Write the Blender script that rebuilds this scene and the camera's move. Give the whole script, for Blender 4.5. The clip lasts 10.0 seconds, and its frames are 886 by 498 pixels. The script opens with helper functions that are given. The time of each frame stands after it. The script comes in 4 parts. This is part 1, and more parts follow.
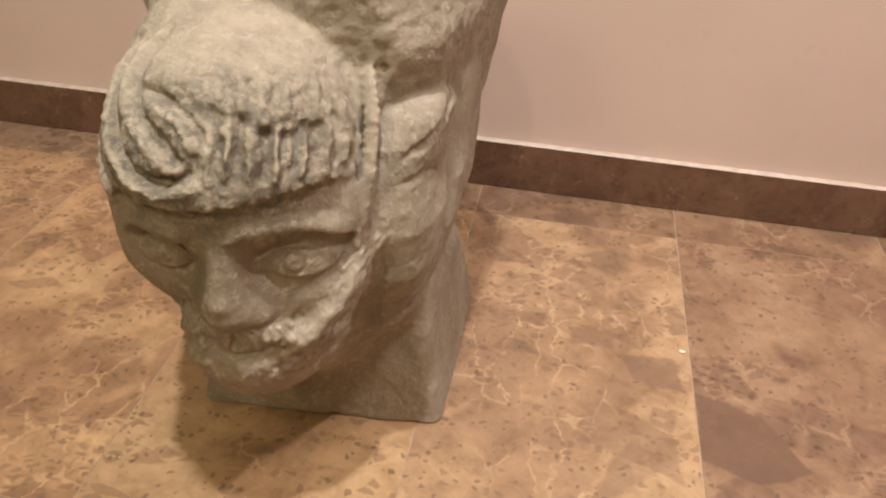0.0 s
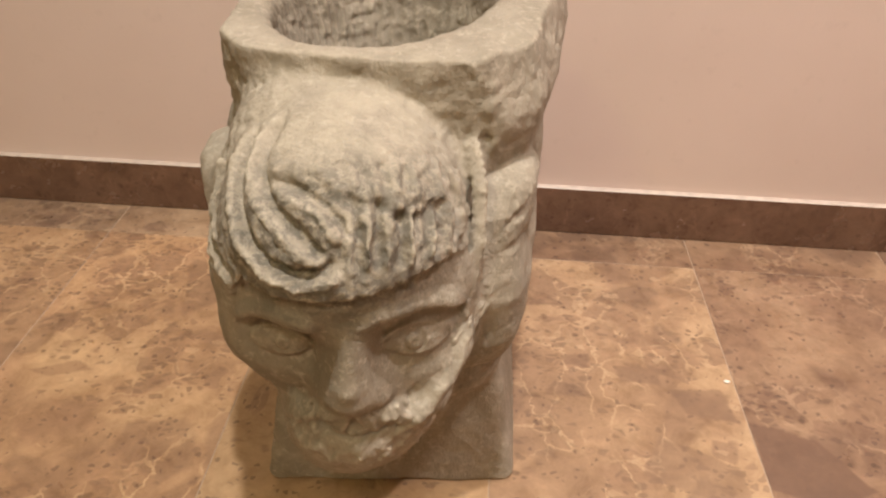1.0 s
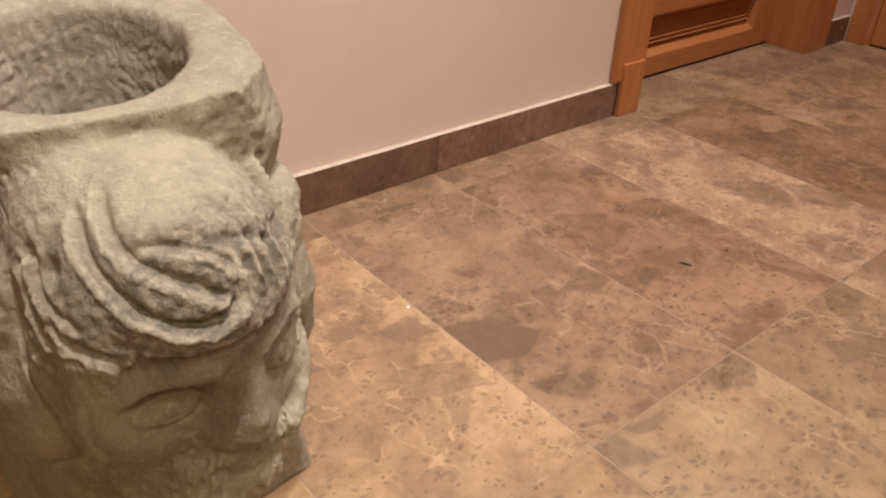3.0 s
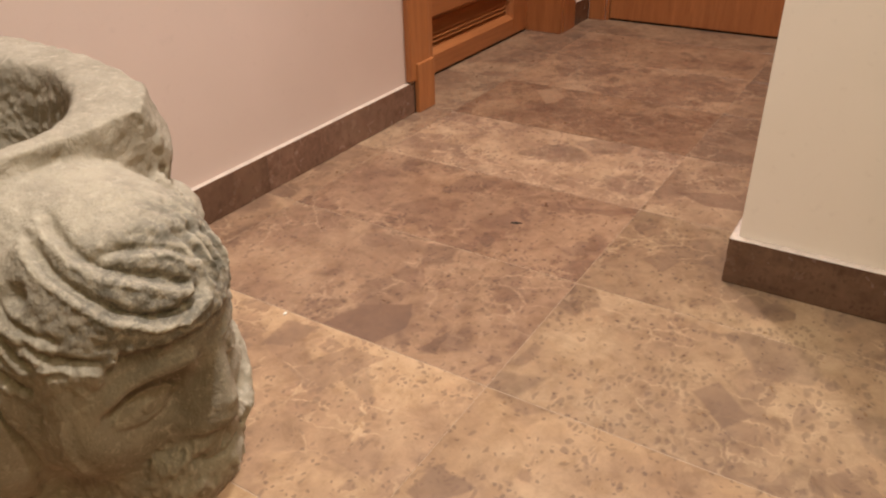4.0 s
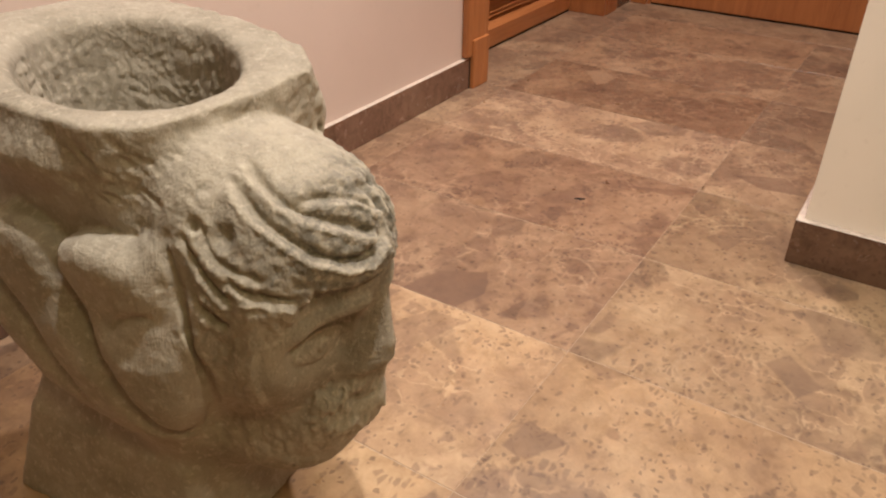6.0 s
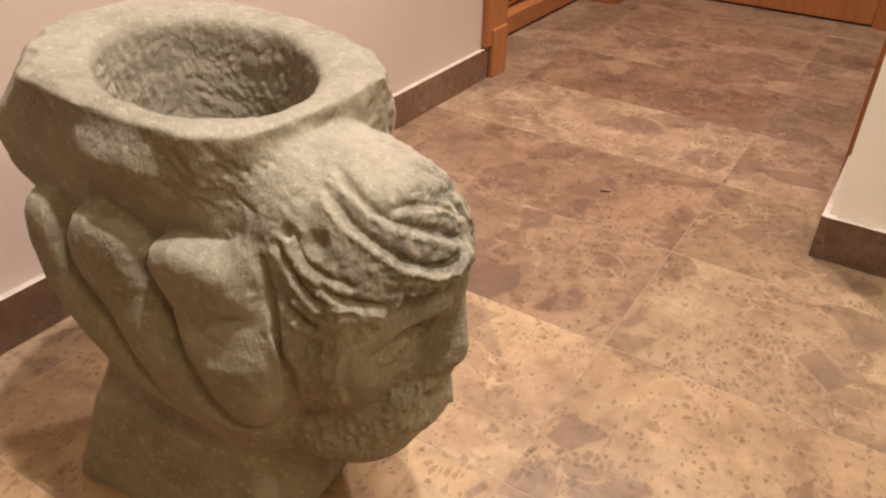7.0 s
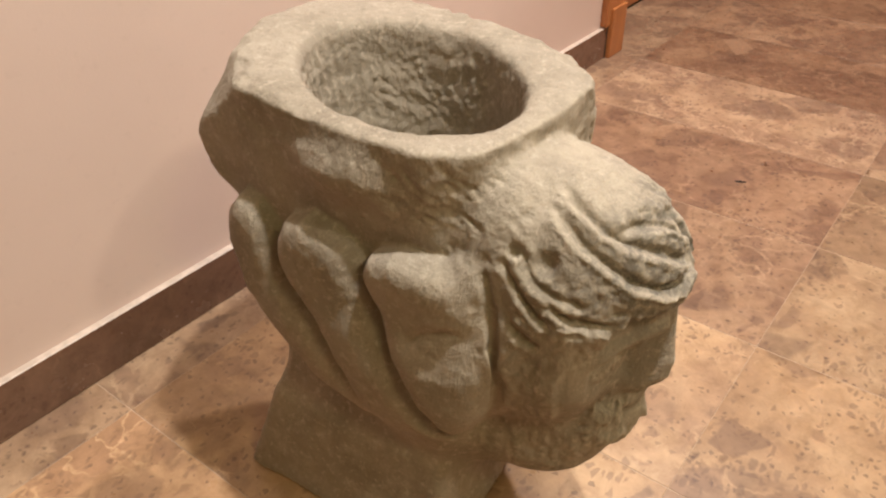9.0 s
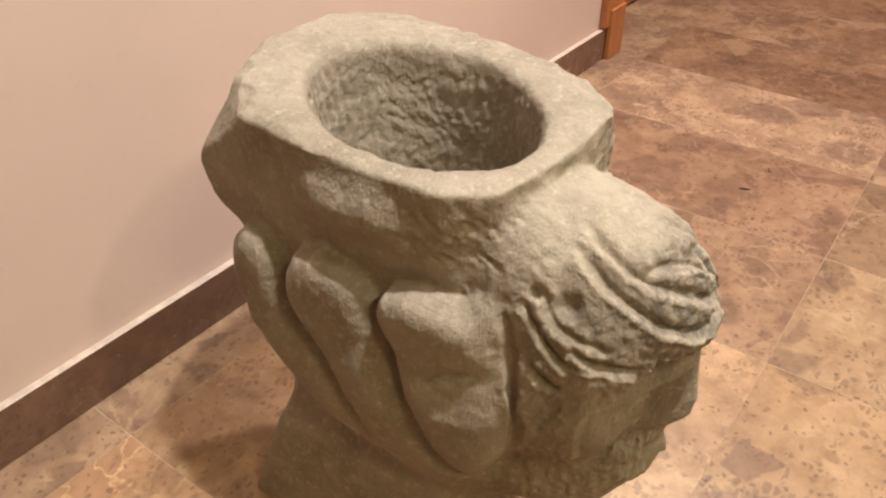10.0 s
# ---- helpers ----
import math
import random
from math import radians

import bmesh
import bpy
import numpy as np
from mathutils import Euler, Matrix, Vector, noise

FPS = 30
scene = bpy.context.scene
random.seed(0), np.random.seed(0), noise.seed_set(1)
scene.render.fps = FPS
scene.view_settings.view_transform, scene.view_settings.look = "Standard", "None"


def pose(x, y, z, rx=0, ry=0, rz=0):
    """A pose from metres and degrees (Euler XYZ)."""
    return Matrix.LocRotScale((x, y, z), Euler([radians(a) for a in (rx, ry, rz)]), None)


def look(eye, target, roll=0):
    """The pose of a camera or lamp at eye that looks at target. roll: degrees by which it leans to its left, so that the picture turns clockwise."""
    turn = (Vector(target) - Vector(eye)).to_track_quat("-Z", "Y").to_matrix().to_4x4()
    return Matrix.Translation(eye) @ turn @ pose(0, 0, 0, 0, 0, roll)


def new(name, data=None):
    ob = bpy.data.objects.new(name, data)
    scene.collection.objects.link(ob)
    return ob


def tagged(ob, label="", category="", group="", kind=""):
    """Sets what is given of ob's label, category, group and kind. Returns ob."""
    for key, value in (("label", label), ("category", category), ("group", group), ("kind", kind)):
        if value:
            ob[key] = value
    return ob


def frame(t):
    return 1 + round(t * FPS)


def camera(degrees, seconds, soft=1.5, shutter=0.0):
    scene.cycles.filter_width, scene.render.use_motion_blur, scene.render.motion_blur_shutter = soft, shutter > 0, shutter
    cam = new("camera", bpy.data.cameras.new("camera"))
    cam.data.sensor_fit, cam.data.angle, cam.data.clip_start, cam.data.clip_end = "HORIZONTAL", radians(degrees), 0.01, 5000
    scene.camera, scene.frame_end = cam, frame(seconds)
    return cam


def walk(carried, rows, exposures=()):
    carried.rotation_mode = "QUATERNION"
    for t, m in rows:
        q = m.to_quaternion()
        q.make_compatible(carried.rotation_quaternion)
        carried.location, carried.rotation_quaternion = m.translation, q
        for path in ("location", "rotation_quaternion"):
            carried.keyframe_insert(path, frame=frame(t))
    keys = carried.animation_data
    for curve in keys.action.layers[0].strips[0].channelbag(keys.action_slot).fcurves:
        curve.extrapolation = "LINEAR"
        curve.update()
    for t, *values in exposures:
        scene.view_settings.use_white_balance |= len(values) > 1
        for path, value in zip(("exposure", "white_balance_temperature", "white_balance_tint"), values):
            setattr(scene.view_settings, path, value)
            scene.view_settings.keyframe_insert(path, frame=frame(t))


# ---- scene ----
cam = camera(59.9, 10.0, soft=2.2)
PATH = [
    (0, (0.068, -1.071, 0.648), (-0.174, 0.529, -0.528), 3.1),
    (0.5, (0.031, -1.093, 0.675), (-0.1, 0.59, -0.398), 0.7),
    (1, (-0.065, -1.07, 0.668), (-0.15, 0.591, -0.442), 2.0),
    (1.5, (-0.103, -1.061, 0.699), (0.0, 0.599, -0.412), 3.6),
    (2, (-0.165, -1.034, 0.694), (0.159, 0.59, -0.428), 3.9),
    (2.5, (-0.244, -1.069, 0.71), (0.509, 0.437, -0.368), 5.2),
    (3, (-0.312, -1.073, 0.688), (0.795, 0.216, -0.367), 2.7),
    (3.2, (-0.341, -1.059, 0.666), (0.859, 0.135, -0.4), 0.0),
    (4.3, (-0.48, -1.09, 0.704), (1.015, -0.187, -0.27), -1.1),
    (4.5, (-0.499, -1.086, 0.712), (0.986, -0.154, -0.251), -2.5),
    (5, (-0.529, -1.083, 0.708), (0.948, -0.188, -0.3), -0.6),
    (5.5, (-0.53, -1.032, 0.685), (0.931, -0.125, -0.335), 1.6),
    (6.8, (-0.603, -0.973, 0.719), (0.79, -0.028, -0.361), -1.0),
    (7, (-0.6, -0.947, 0.721), (0.83, -0.062, -0.362), 1.7),
    (7.5, (-0.596, -0.879, 0.756), (0.882, -0.014, -0.277), 2.7),
    (8, (-0.617, -0.864, 0.745), (0.876, 0.013, -0.255), 1.3),
    (8.5, (-0.623, -0.852, 0.738), (0.771, 0.076, -0.356), 0.1),
    (9, (-0.648, -0.831, 0.749), (0.648, 0.163, -0.405), -0.4),
    (9.5, (-0.656, -0.835, 0.756), (0.621, 0.166, -0.413), 0.0),
    (10, (-0.628, -0.79, 0.766), (0.672, 0.174, -0.409), -0.2),
]
walk(cam, [(t, look(eye, target, roll)) for t, eye, target, roll in PATH],
     exposures=[(0, -0.15), (0.5, -0.06), (1, -0.08), (1.5, -0.18), (2, -0.28), (2.5, -0.23), (3, -0.17), (4.5, -0.17), (5.5, -0.14), (7, 0.02), (8, -0.05), (8.5, -0.08), (9, 0.10), (10, 0.13)])

# ---- world and lights ----
world = bpy.data.worlds.new("world")
scene.world = world
world.use_nodes = True
world.node_tree.nodes["Background"].inputs["Color"].default_value = (1.0, 0.82, 0.62, 1)
world.node_tree.nodes["Background"].inputs["Strength"].default_value = 0.02

WARM = (1.0, 0.87, 0.72)
AMBER = (1.0, 0.90, 0.46)


def spot_lamp(x, y, z, watts, cone, blend, size, tint=WARM, aim=None):
    data = bpy.data.lights.new("spot_lamp", "SPOT")
    data.energy, data.color = watts, tint
    data.spot_size, data.spot_blend, data.shadow_soft_size = radians(cone), blend, size
    ob = new("spot_lamp", data)
    ob.matrix_world = look((x, y, z), aim or (x, y + 0.001, 0))
    return ob


spot_lamp(-0.02, -1.03, 2.52, 238, 80, 1.0, 0.045, (1.0, 0.968, 0.936), aim=(-0.13, -0.50, 0.2))
# weak fill added for the left wall, from no known fixture
spot_lamp(-1.25, -0.50, 2.52, 8, 96, 1.0, 0.05, AMBER)
spot_lamp(1.22, -0.45, 2.52, 250, 104, 1.0, 0.05, (1.0, 0.90, 0.85))
spot_lamp(-0.12, -2.25, 2.52, 70, 140, 0.8, 0.06)
# soft fill added to brighten the cream wall and the figure's left side
spot_lamp(-0.95, -2.30, 2.52, 112, 140, 0.8, 0.20, AMBER)

# ---- materials ----


def material(name):
    m = bpy.data.materials.new(name)
    m.use_nodes = True
    n = m.node_tree.nodes
    return m, m.node_tree, n["Principled BSDF"]


class Net:
    """Short hand for wiring shader nodes."""

    def __init__(self, tree):
        self.tree = tree

    def node(self, kind, **settings):
        n = self.tree.nodes.new(kind)
        for key, value in settings.items():
            if key == "operation":
                n.operation = value
            elif key == "blend_type":
                n.blend_type = value
            elif key == "feature":
                n.feature = value
            elif key == "data_type":
                n.data_type = value
        return n

    def link(self, a, b):
        self.tree.links.new(a, b)

    def put(self, socket, value):
        if isinstance(value, bpy.types.NodeSocket):
            self.link(value, socket)
        else:
            socket.default_value = value

    def math(self, op, a, b=0.0, c=None, clamp=False):
        n = self.node("ShaderNodeMath", operation=op)
        n.use_clamp = clamp
        self.put(n.inputs[0], a)
        self.put(n.inputs[1], b)
        if c is not None:
            self.put(n.inputs[2], c)
        return n.outputs[0]

    def vec(self, op, a, b):
        n = self.node("ShaderNodeVectorMath", operation=op)
        self.put(n.inputs[0], a)
        if op == "SCALE":
            self.put(n.inputs["Scale"], b)
        else:
            self.put(n.inputs[1], b)
        return n.outputs[1] if op in ("LENGTH", "DISTANCE", "DOT_PRODUCT") else n.outputs[0]

    def noise(self, where, scale, detail=4.0, rough=0.55, distort=0.0):
        n = self.node("ShaderNodeTexNoise")
        self.put(n.inputs["Vector"], where)
        n.inputs["Scale"].default_value, n.inputs["Detail"].default_value = scale, detail
        n.inputs["Roughness"].default_value, n.inputs["Distortion"].default_value = rough, distort
        return n

    def voronoi(self, where, scale, feature="F1", random=1.0):
        n = self.node("ShaderNodeTexVoronoi", feature=feature)
        self.put(n.inputs["Vector"], where)
        n.inputs["Scale"].default_value, n.inputs["Randomness"].default_value = scale, random
        return n

    def ramp(self, value, stops, smooth=False):
        n = self.node("ShaderNodeValToRGB")
        r = n.color_ramp
        r.interpolation = "EASE" if smooth else "LINEAR"
        while len(r.elements) < len(stops):
            r.elements.new(0.5)
        for e, (at, colour) in zip(r.elements, stops):
            e.position = at
            e.color = (*colour, 1) if isinstance(colour, tuple) else (colour, colour, colour, 1)
        self.put(n.inputs[0], value)
        return n.outputs[0]

    def mix(self, how, a, b, blend="MIX"):
        n = self.node("ShaderNodeMix", data_type="RGBA", blend_type=blend)
        n.clamp_factor = True
        self.put(n.inputs[0], how)
        self.put(n.inputs[6], a if isinstance(a, bpy.types.NodeSocket) else (*a, 1))
        self.put(n.inputs[7], b if isinstance(b, bpy.types.NodeSocket) else (*b, 1))
        return n.outputs[2]

    def bump(self, height, strength, distance, normal=None):
        n = self.node("ShaderNodeBump")
        n.inputs["Strength"].default_value, n.inputs["Distance"].default_value = strength, distance
        self.put(n.inputs["Height"], height)
        if normal is not None:
            self.link(normal, n.inputs["Normal"])
        return n.outputs[0]


def stone_material():
    m, tree, bsdf = material("carved_limestone")
    g = Net(tree)
    where = g.node("ShaderNodeTexCoord").outputs["Object"]
    big = g.noise(where, 8.0, 5.0, 0.58, 0.5).outputs["Fac"]
    mid = g.noise(where, 40.0, 6.0, 0.66, 0.3).outputs["Fac"]
    fine = g.noise(where, 330.0, 4.0, 0.65).outputs["Fac"]
    tone = g.ramp(big, [(0.30, (0.205, 0.169, 0.122)), (0.5, (0.283, 0.238, 0.180)), (0.70, (0.347, 0.295, 0.229))])
    tone = g.mix(g.ramp(mid, [(0.50, 0.0), (0.70, 0.40)]), tone, (0.431, 0.365, 0.279))
    tone = g.mix(g.ramp(mid, [(0.28, 0.35), (0.42, 0.0)]), tone, (0.164, 0.133, 0.098))
    tone = g.mix(g.ramp(fine, [(0.28, 0.40), (0.44, 0.0)]), tone, (0.143, 0.118, 0.089))
    tone = g.mix(g.ramp(g.noise(where, 130.0, 5.0, 0.7, 0.3).outputs["Fac"], [(0.54, 0.0), (0.66, 0.55)]), tone, (0.469, 0.403, 0.314))
    # grey lichen crust on the fringe, deepened to paint in shade on the front hair
    spot = g.vec("LENGTH", g.vec("MULTIPLY", g.vec("SUBTRACT", where, (0.012, -0.225, 0.400)), (1.0, 1.3, 2.2)), (0.0, 0.0, 0.0))
    crust_shade = g.math("MULTIPLY", g.ramp(spot, [(0.075, 1.0), (0.15, 0.0)]), g.ramp(g.noise(where, 85.0, 6.0, 0.75, 0.4).outputs["Fac"], [(0.44, 0.0), (0.55, 0.85)]))
    tone = g.mix(crust_shade, tone, (0.128, 0.112, 0.088))
    # crown coloured paler to paint in the overhead light on it
    spot = g.vec("LENGTH", g.vec("MULTIPLY", g.vec("SUBTRACT", where, (-0.010, -0.150, 0.455)), (1.0, 1.1, 1.6)), (0.0, 0.0, 0.0))
    crown_light = g.math("MULTIPLY", g.ramp(spot, [(0.03, 1.0), (0.11, 0.0)]), g.ramp(g.noise(where, 26.0, 6.0, 0.7, 0.5).outputs["Fac"], [(0.40, 0.0), (0.60, 0.50)]))
    tone = g.mix(crown_light, tone, (0.450, 0.383, 0.285))
    worn = g.ramp(g.node("ShaderNodeNewGeometry").outputs["Pointiness"], [(0.51, 0.0), (0.58, 0.85)])
    tone = g.mix(g.math("MULTIPLY", worn, g.ramp(mid, [(0.35, 0.3), (0.6, 1.0)])), tone, (0.510, 0.438, 0.332))
    g.link(tone, bsdf.inputs["Base Color"])
    bsdf.inputs["Roughness"].default_value = 0.80
    bsdf.inputs["Specular IOR Level"].default_value = 0.28
    pits = g.voronoi(where, 210.0).outputs["Distance"]
    n1 = g.bump(g.noise(g.vec("MULTIPLY", where, (1.0, 1.0, 0.4)), 75.0, 6.0, 0.66, 0.5).outputs["Fac"], 0.55, 0.0045)
    n2 = g.bump(fine, 0.65, 0.0020, n1)
    n3 = g.bump(g.ramp(pits, [(0.0, 0.0), (0.28, 1.0)]), 0.2, 0.0012, n2)
    # chisel marks all over the carved hair
    locks = g.vec("LENGTH", g.vec("MULTIPLY", g.vec("SUBTRACT", where, (-0.012, -0.150, 0.385)), (1.0, 1.0, 1.3)), (0.0, 0.0, 0.0))
    marks = g.math("MULTIPLY", g.ramp(locks, [(0.09, 1.0), (0.125, 0.0)]), g.noise(g.vec("MULTIPLY", where, (1.0, 1.0, 0.6)), 150.0, 6.0, 0.72, 0.8).outputs["Fac"])
    n4 = g.bump(marks, 0.35, 0.0030, n3)
    g.link(n4, bsdf.inputs["Normal"])
    return m


# fragments that catch the eye in the floor: depth of tone (below 0: pale) and outline
FRAGMENTS = [
    (0.80, [(0.272, -0.402), (0.342, -0.422), (0.386, -0.491), (0.329, -0.518), (0.272, -0.500)]),
    (0.60, [(0.058, -0.700), (0.117, -0.710), (0.103, -0.766), (0.052, -0.739)]),
    (0.70, [(0.402, -0.931), (0.438, -0.961), (0.388, -1.013), (0.351, -0.988)]),
    (0.60, [(0.700, -0.757), (0.744, -0.774), (0.733, -0.821), (0.678, -0.804)]),
    (0.45, [(0.160, -0.429), (0.241, -0.472), (0.251, -0.537), (0.132, -0.492)]),
    (0.65, [(0.121, -0.316), (0.182, -0.317), (0.174, -0.344), (0.125, -0.344)]),
    (0.60, [(0.053, -0.303), (0.090, -0.294), (0.088, -0.321), (0.060, -0.318)]),
    (0.60, [(0.183, -0.353), (0.247, -0.346), (0.261, -0.402), (0.203, -0.394)]),
    (0.65, [(0.991, -0.728), (1.040, -0.819), (0.977, -0.883), (0.959, -0.794)]),
    (0.60, [(0.816, -0.550), (0.866, -0.685), (0.823, -0.654)]),
    (0.50, [(-0.610, -0.395), (-0.560, -0.376), (-0.530, -0.390), (-0.576, -0.405)]),
    (-0.6, [(1.441, -0.198), (1.479, -0.232), (1.419, -0.289), (1.345, -0.267)]),
]


def marble_material(name, dark=False):
    m, tree, bsdf = material(name)
    g = Net(tree)
    place = g.node("ShaderNodeNewGeometry").outputs["Position"]
    about = g.node("ShaderNodeObjectInfo")
    info = about.outputs["Random"]
    shift = g.node("ShaderNodeCombineXYZ")
    g.put(shift.inputs[0], g.math("MULTIPLY", info, 37.0))
    g.put(shift.inputs[1], g.math("MULTIPLY", info, 91.0))
    where = g.vec("ADD", place, shift.outputs[0])
    jitter = g.noise(where, 15.0, 3.0, 0.55).outputs["Color"]
    warp = g.vec("SCALE", g.vec("SUBTRACT", jitter, (0.5, 0.5, 0.5)), 0.055)
    bent = g.vec("ADD", where, g.vec("SCALE", warp, 0.48))
    long = g.vec("MULTIPLY", bent, (1.0, 1.55, 1.0))
    closeness = 0.5 if dark else about.outputs["Alpha"]
    zone = g.ramp(g.math("MULTIPLY_ADD", g.math("SUBTRACT", closeness, 0.5), 0.45, g.noise(where, 3.4, 4.0, 0.6, 0.6).outputs["Fac"]), [(0.42, 0.0), (0.56, 1.0)], True)
    pale, gold, rose, brown, deep = (0.356, 0.246, 0.155), (0.274, 0.176, 0.106), (0.190, 0.114, 0.073), (0.125, 0.077, 0.053), (0.088, 0.054, 0.040)
    if dark:
        pale, gold, rose, brown, deep = (0.172, 0.098, 0.063), (0.142, 0.079, 0.050), (0.120, 0.065, 0.041), (0.100, 0.053, 0.033), (0.084, 0.044, 0.028)
    cloud = g.noise(bent, 7.0, 6.0, 0.66).outputs["Fac"]
    fleck = g.noise(where, 85.0, 5.0, 0.7).outputs["Fac"]
    stir = g.noise(where, 5.0, 3.0).outputs["Fac"]

    def shards(at, scale, share, inset, soft):
        """Angular pieces: a share of the cells, each shrunk within its straight edges; and each piece's own number."""
        cell = g.voronoi(at, scale)
        edge = g.voronoi(at, scale, "DISTANCE_TO_EDGE").outputs["Distance"]
        own = g.vec("DOT_PRODUCT", cell.outputs["Color"], (0.37, 0.41, 0.22))
        chosen = g.math("LESS_THAN", own, share)
        body = g.ramp(g.math("SUBTRACT", edge, inset), [(0.0, 0.0), (soft, 1.0)])
        return g.math("MULTIPLY", chosen, body), own, edge

    # clouded ground
    tone = g.ramp(cloud, [(0.22, rose), (0.46, gold), (0.74, pale)])
    tone = g.mix(g.math("MULTIPLY", zone, 0.62), tone, g.ramp(cloud, [(0.22, brown), (0.50, rose), (0.78, gold)]))
    # broad fragments, some of them packed close
    broad, own, edge = shards(bent, 11.0, g.math("MULTIPLY_ADD", zone, 0.22, 0.32), 0.035, 0.07)
    tone = g.mix(g.math("MULTIPLY", broad, 0.50), tone, g.mix(g.ramp(own, [(0.25, 0.0), (0.55, 1.0)]), brown, rose))
    # pale angular veins where the shards lie close
    crack = g.vec("MULTIPLY", g.vec("ADD", g.vec("ADD", where, g.vec("SCALE", warp, 0.9)), g.vec("SCALE", g.vec("SUBTRACT", g.noise(where, 60.0, 3.0, 0.6).outputs["Color"], (0.5, 0.5, 0.5)), 0.012)), (1.35, 0.80, 1.0))
    crack = g.voronoi(crack, 15.0, "DISTANCE_TO_EDGE").outputs["Distance"]
    line = g.ramp(g.math("SUBTRACT", crack, g.math("MULTIPLY_ADD", cloud, 0.14, -0.055)), [(0.0, 1.0), (0.03, 0.0)])
    vein = g.math("MULTIPLY", line, g.math("MULTIPLY", g.math("MULTIPLY_ADD", zone, 0.7, 0.3), g.ramp(stir, [(0.44, 0.0), (0.52, 0.72)])))
    tone = g.mix(vein, tone, g.ramp(fleck, [(0.35, gold), (0.6, pale)]))
    # lesser fragments with crisp sides
    lesser, own, edge = shards(long, 14.0, g.math("MULTIPLY_ADD", stir, 0.55, 0.08), g.math("MULTIPLY", own, 0.45), 0.05)
    tone = g.mix(g.math("MULTIPLY", lesser, 0.62), tone, g.mix(g.ramp(cloud, [(0.4, 0.0), (0.6, 1.0)]), brown, rose))
    # small chips and grit, strewn unevenly
    chip, own, edge = shards(long, 29.0, g.math("MULTIPLY_ADD", cloud, 0.80, -0.02), g.math("MULTIPLY_ADD", own, 0.6, 0.02), 0.12)
    tone = g.mix(g.math("MULTIPLY", chip, 0.58), tone, g.mix(g.ramp(fleck, [(0.3, 0.0), (0.7, 1.0)]), brown, rose))
    small, own, edge = shards(long, 66.0, g.math("MULTIPLY_ADD", stir, 1.6, -0.46), 0.10, 0.14)
    tone = g.mix(g.math("MULTIPLY", small, 0.52), tone, brown)
    grit, own, edge = shards(where, 120.0, 0.36, 0.20, 0.06)
    tone = g.mix(g.math("MULTIPLY", grit, 0.55), tone, deep)
    glint, own, edge = shards(long, 38.0, 0.27, 0.22, 0.08)
    tone = g.mix(g.math("MULTIPLY", glint, 0.35), tone, pale)
    mottle = g.ramp(g.noise(where, 30.0, 7.0, 0.70, 0.4).outputs["Fac"], [(0.34, (0.80, 0.77, 0.74)), (0.5, (1.0, 1.0, 1.0)), (0.68, (1.18, 1.18, 1.18))])
    tone = g.mix(1.0, tone, mottle, "MULTIPLY")
    if not dark:
        shaken = g.vec("ADD", place, g.vec("SCALE", warp, 0.35))
        for depth, outline in FRAGMENTS:
            mid = (sum(p[0] for p in outline) / len(outline), sum(p[1] for p in outline) / len(outline))
            inside = None
            for (ax, ay), (bx, by) in zip(outline, outline[1:] + outline[:1]):
                l = math.hypot(bx - ax, by - ay)
                nx, ny = (by - ay) / l, (ax - bx) / l
                if (mid[0] - ax) * nx + (mid[1] - ay) * ny > 0:
                    nx, ny = -nx, -ny
                side = g.math("SUBTRACT", g.vec("DOT_PRODUCT", shaken, (nx, ny, 0)), ax * nx + ay * ny)
                inside = side if inside is None else g.math("MAXIMUM", inside, side)
            mask = g.ramp(g.math("MULTIPLY_ADD", inside, 60.0, 0.5), [(0.40, min(1.0, abs(depth) + 0.1)), (0.62, 0.0)])
            inner = pale if depth < 0 else g.mix(g.ramp(cloud, [(0.35, 0.0), (0.65, 1.0)]), deep if depth > 0.8 else brown, brown if depth > 0.8 else rose)
            tone = g.mix(mask, tone, inner)
    vary = g.math("MULTIPLY_ADD", info, 0.10, 0.96)
    tone = g.mix(1.0, tone, about.outputs["Color"], "MULTIPLY")
    tone = g.mix(1.0, tone, g.vec("SCALE", (1.0, 1.0, 1.0), vary), "MULTIPLY")
    g.link(tone, bsdf.inputs["Base Color"])
    rough = g.ramp(g.noise(where, 26.0, 4.0, 0.6).outputs["Fac"], [(0.3, 0.15), (0.7, 0.30)] if dark else [(0.3, 0.27), (0.7, 0.42)])
    g.link(rough, bsdf.inputs["Roughness"])
    bsdf.inputs["Specular IOR Level"].default_value = 0.5 if dark else 0.32
    g.link(g.bump(g.noise(where, 160.0, 3.0).outputs["Fac"], 0.05, 0.001), bsdf.inputs["Normal"])
    return m


def paint_material(name, colour, other):
    m, tree, bsdf = material(name)
    g = Net(tree)
    where = g.node("ShaderNodeNewGeometry").outputs["Position"]
    blot = g.noise(where, 2.2, 4.0, 0.6).outputs["Fac"]
    tone = g.mix(g.ramp(blot, [(0.35, 0.0), (0.65, 1.0)]), colour, other)
    tone = g.mix(g.ramp(g.noise(where, 55.0, 3.0).outputs["Fac"], [(0.62, 0.0), (0.8, 0.12)]), tone, (0.36, 0.27, 0.21))
    g.link(tone, bsdf.inputs["Base Color"])
    bsdf.inputs["Roughness"].default_value = 0.6
    bsdf.inputs["Specular IOR Level"].default_value = 0.3
    roller = g.noise(where, 240.0, 3.0, 0.6).outputs["Fac"]
    g.link(g.bump(roller, 0.12, 0.0012), bsdf.inputs["Normal"])
    return m


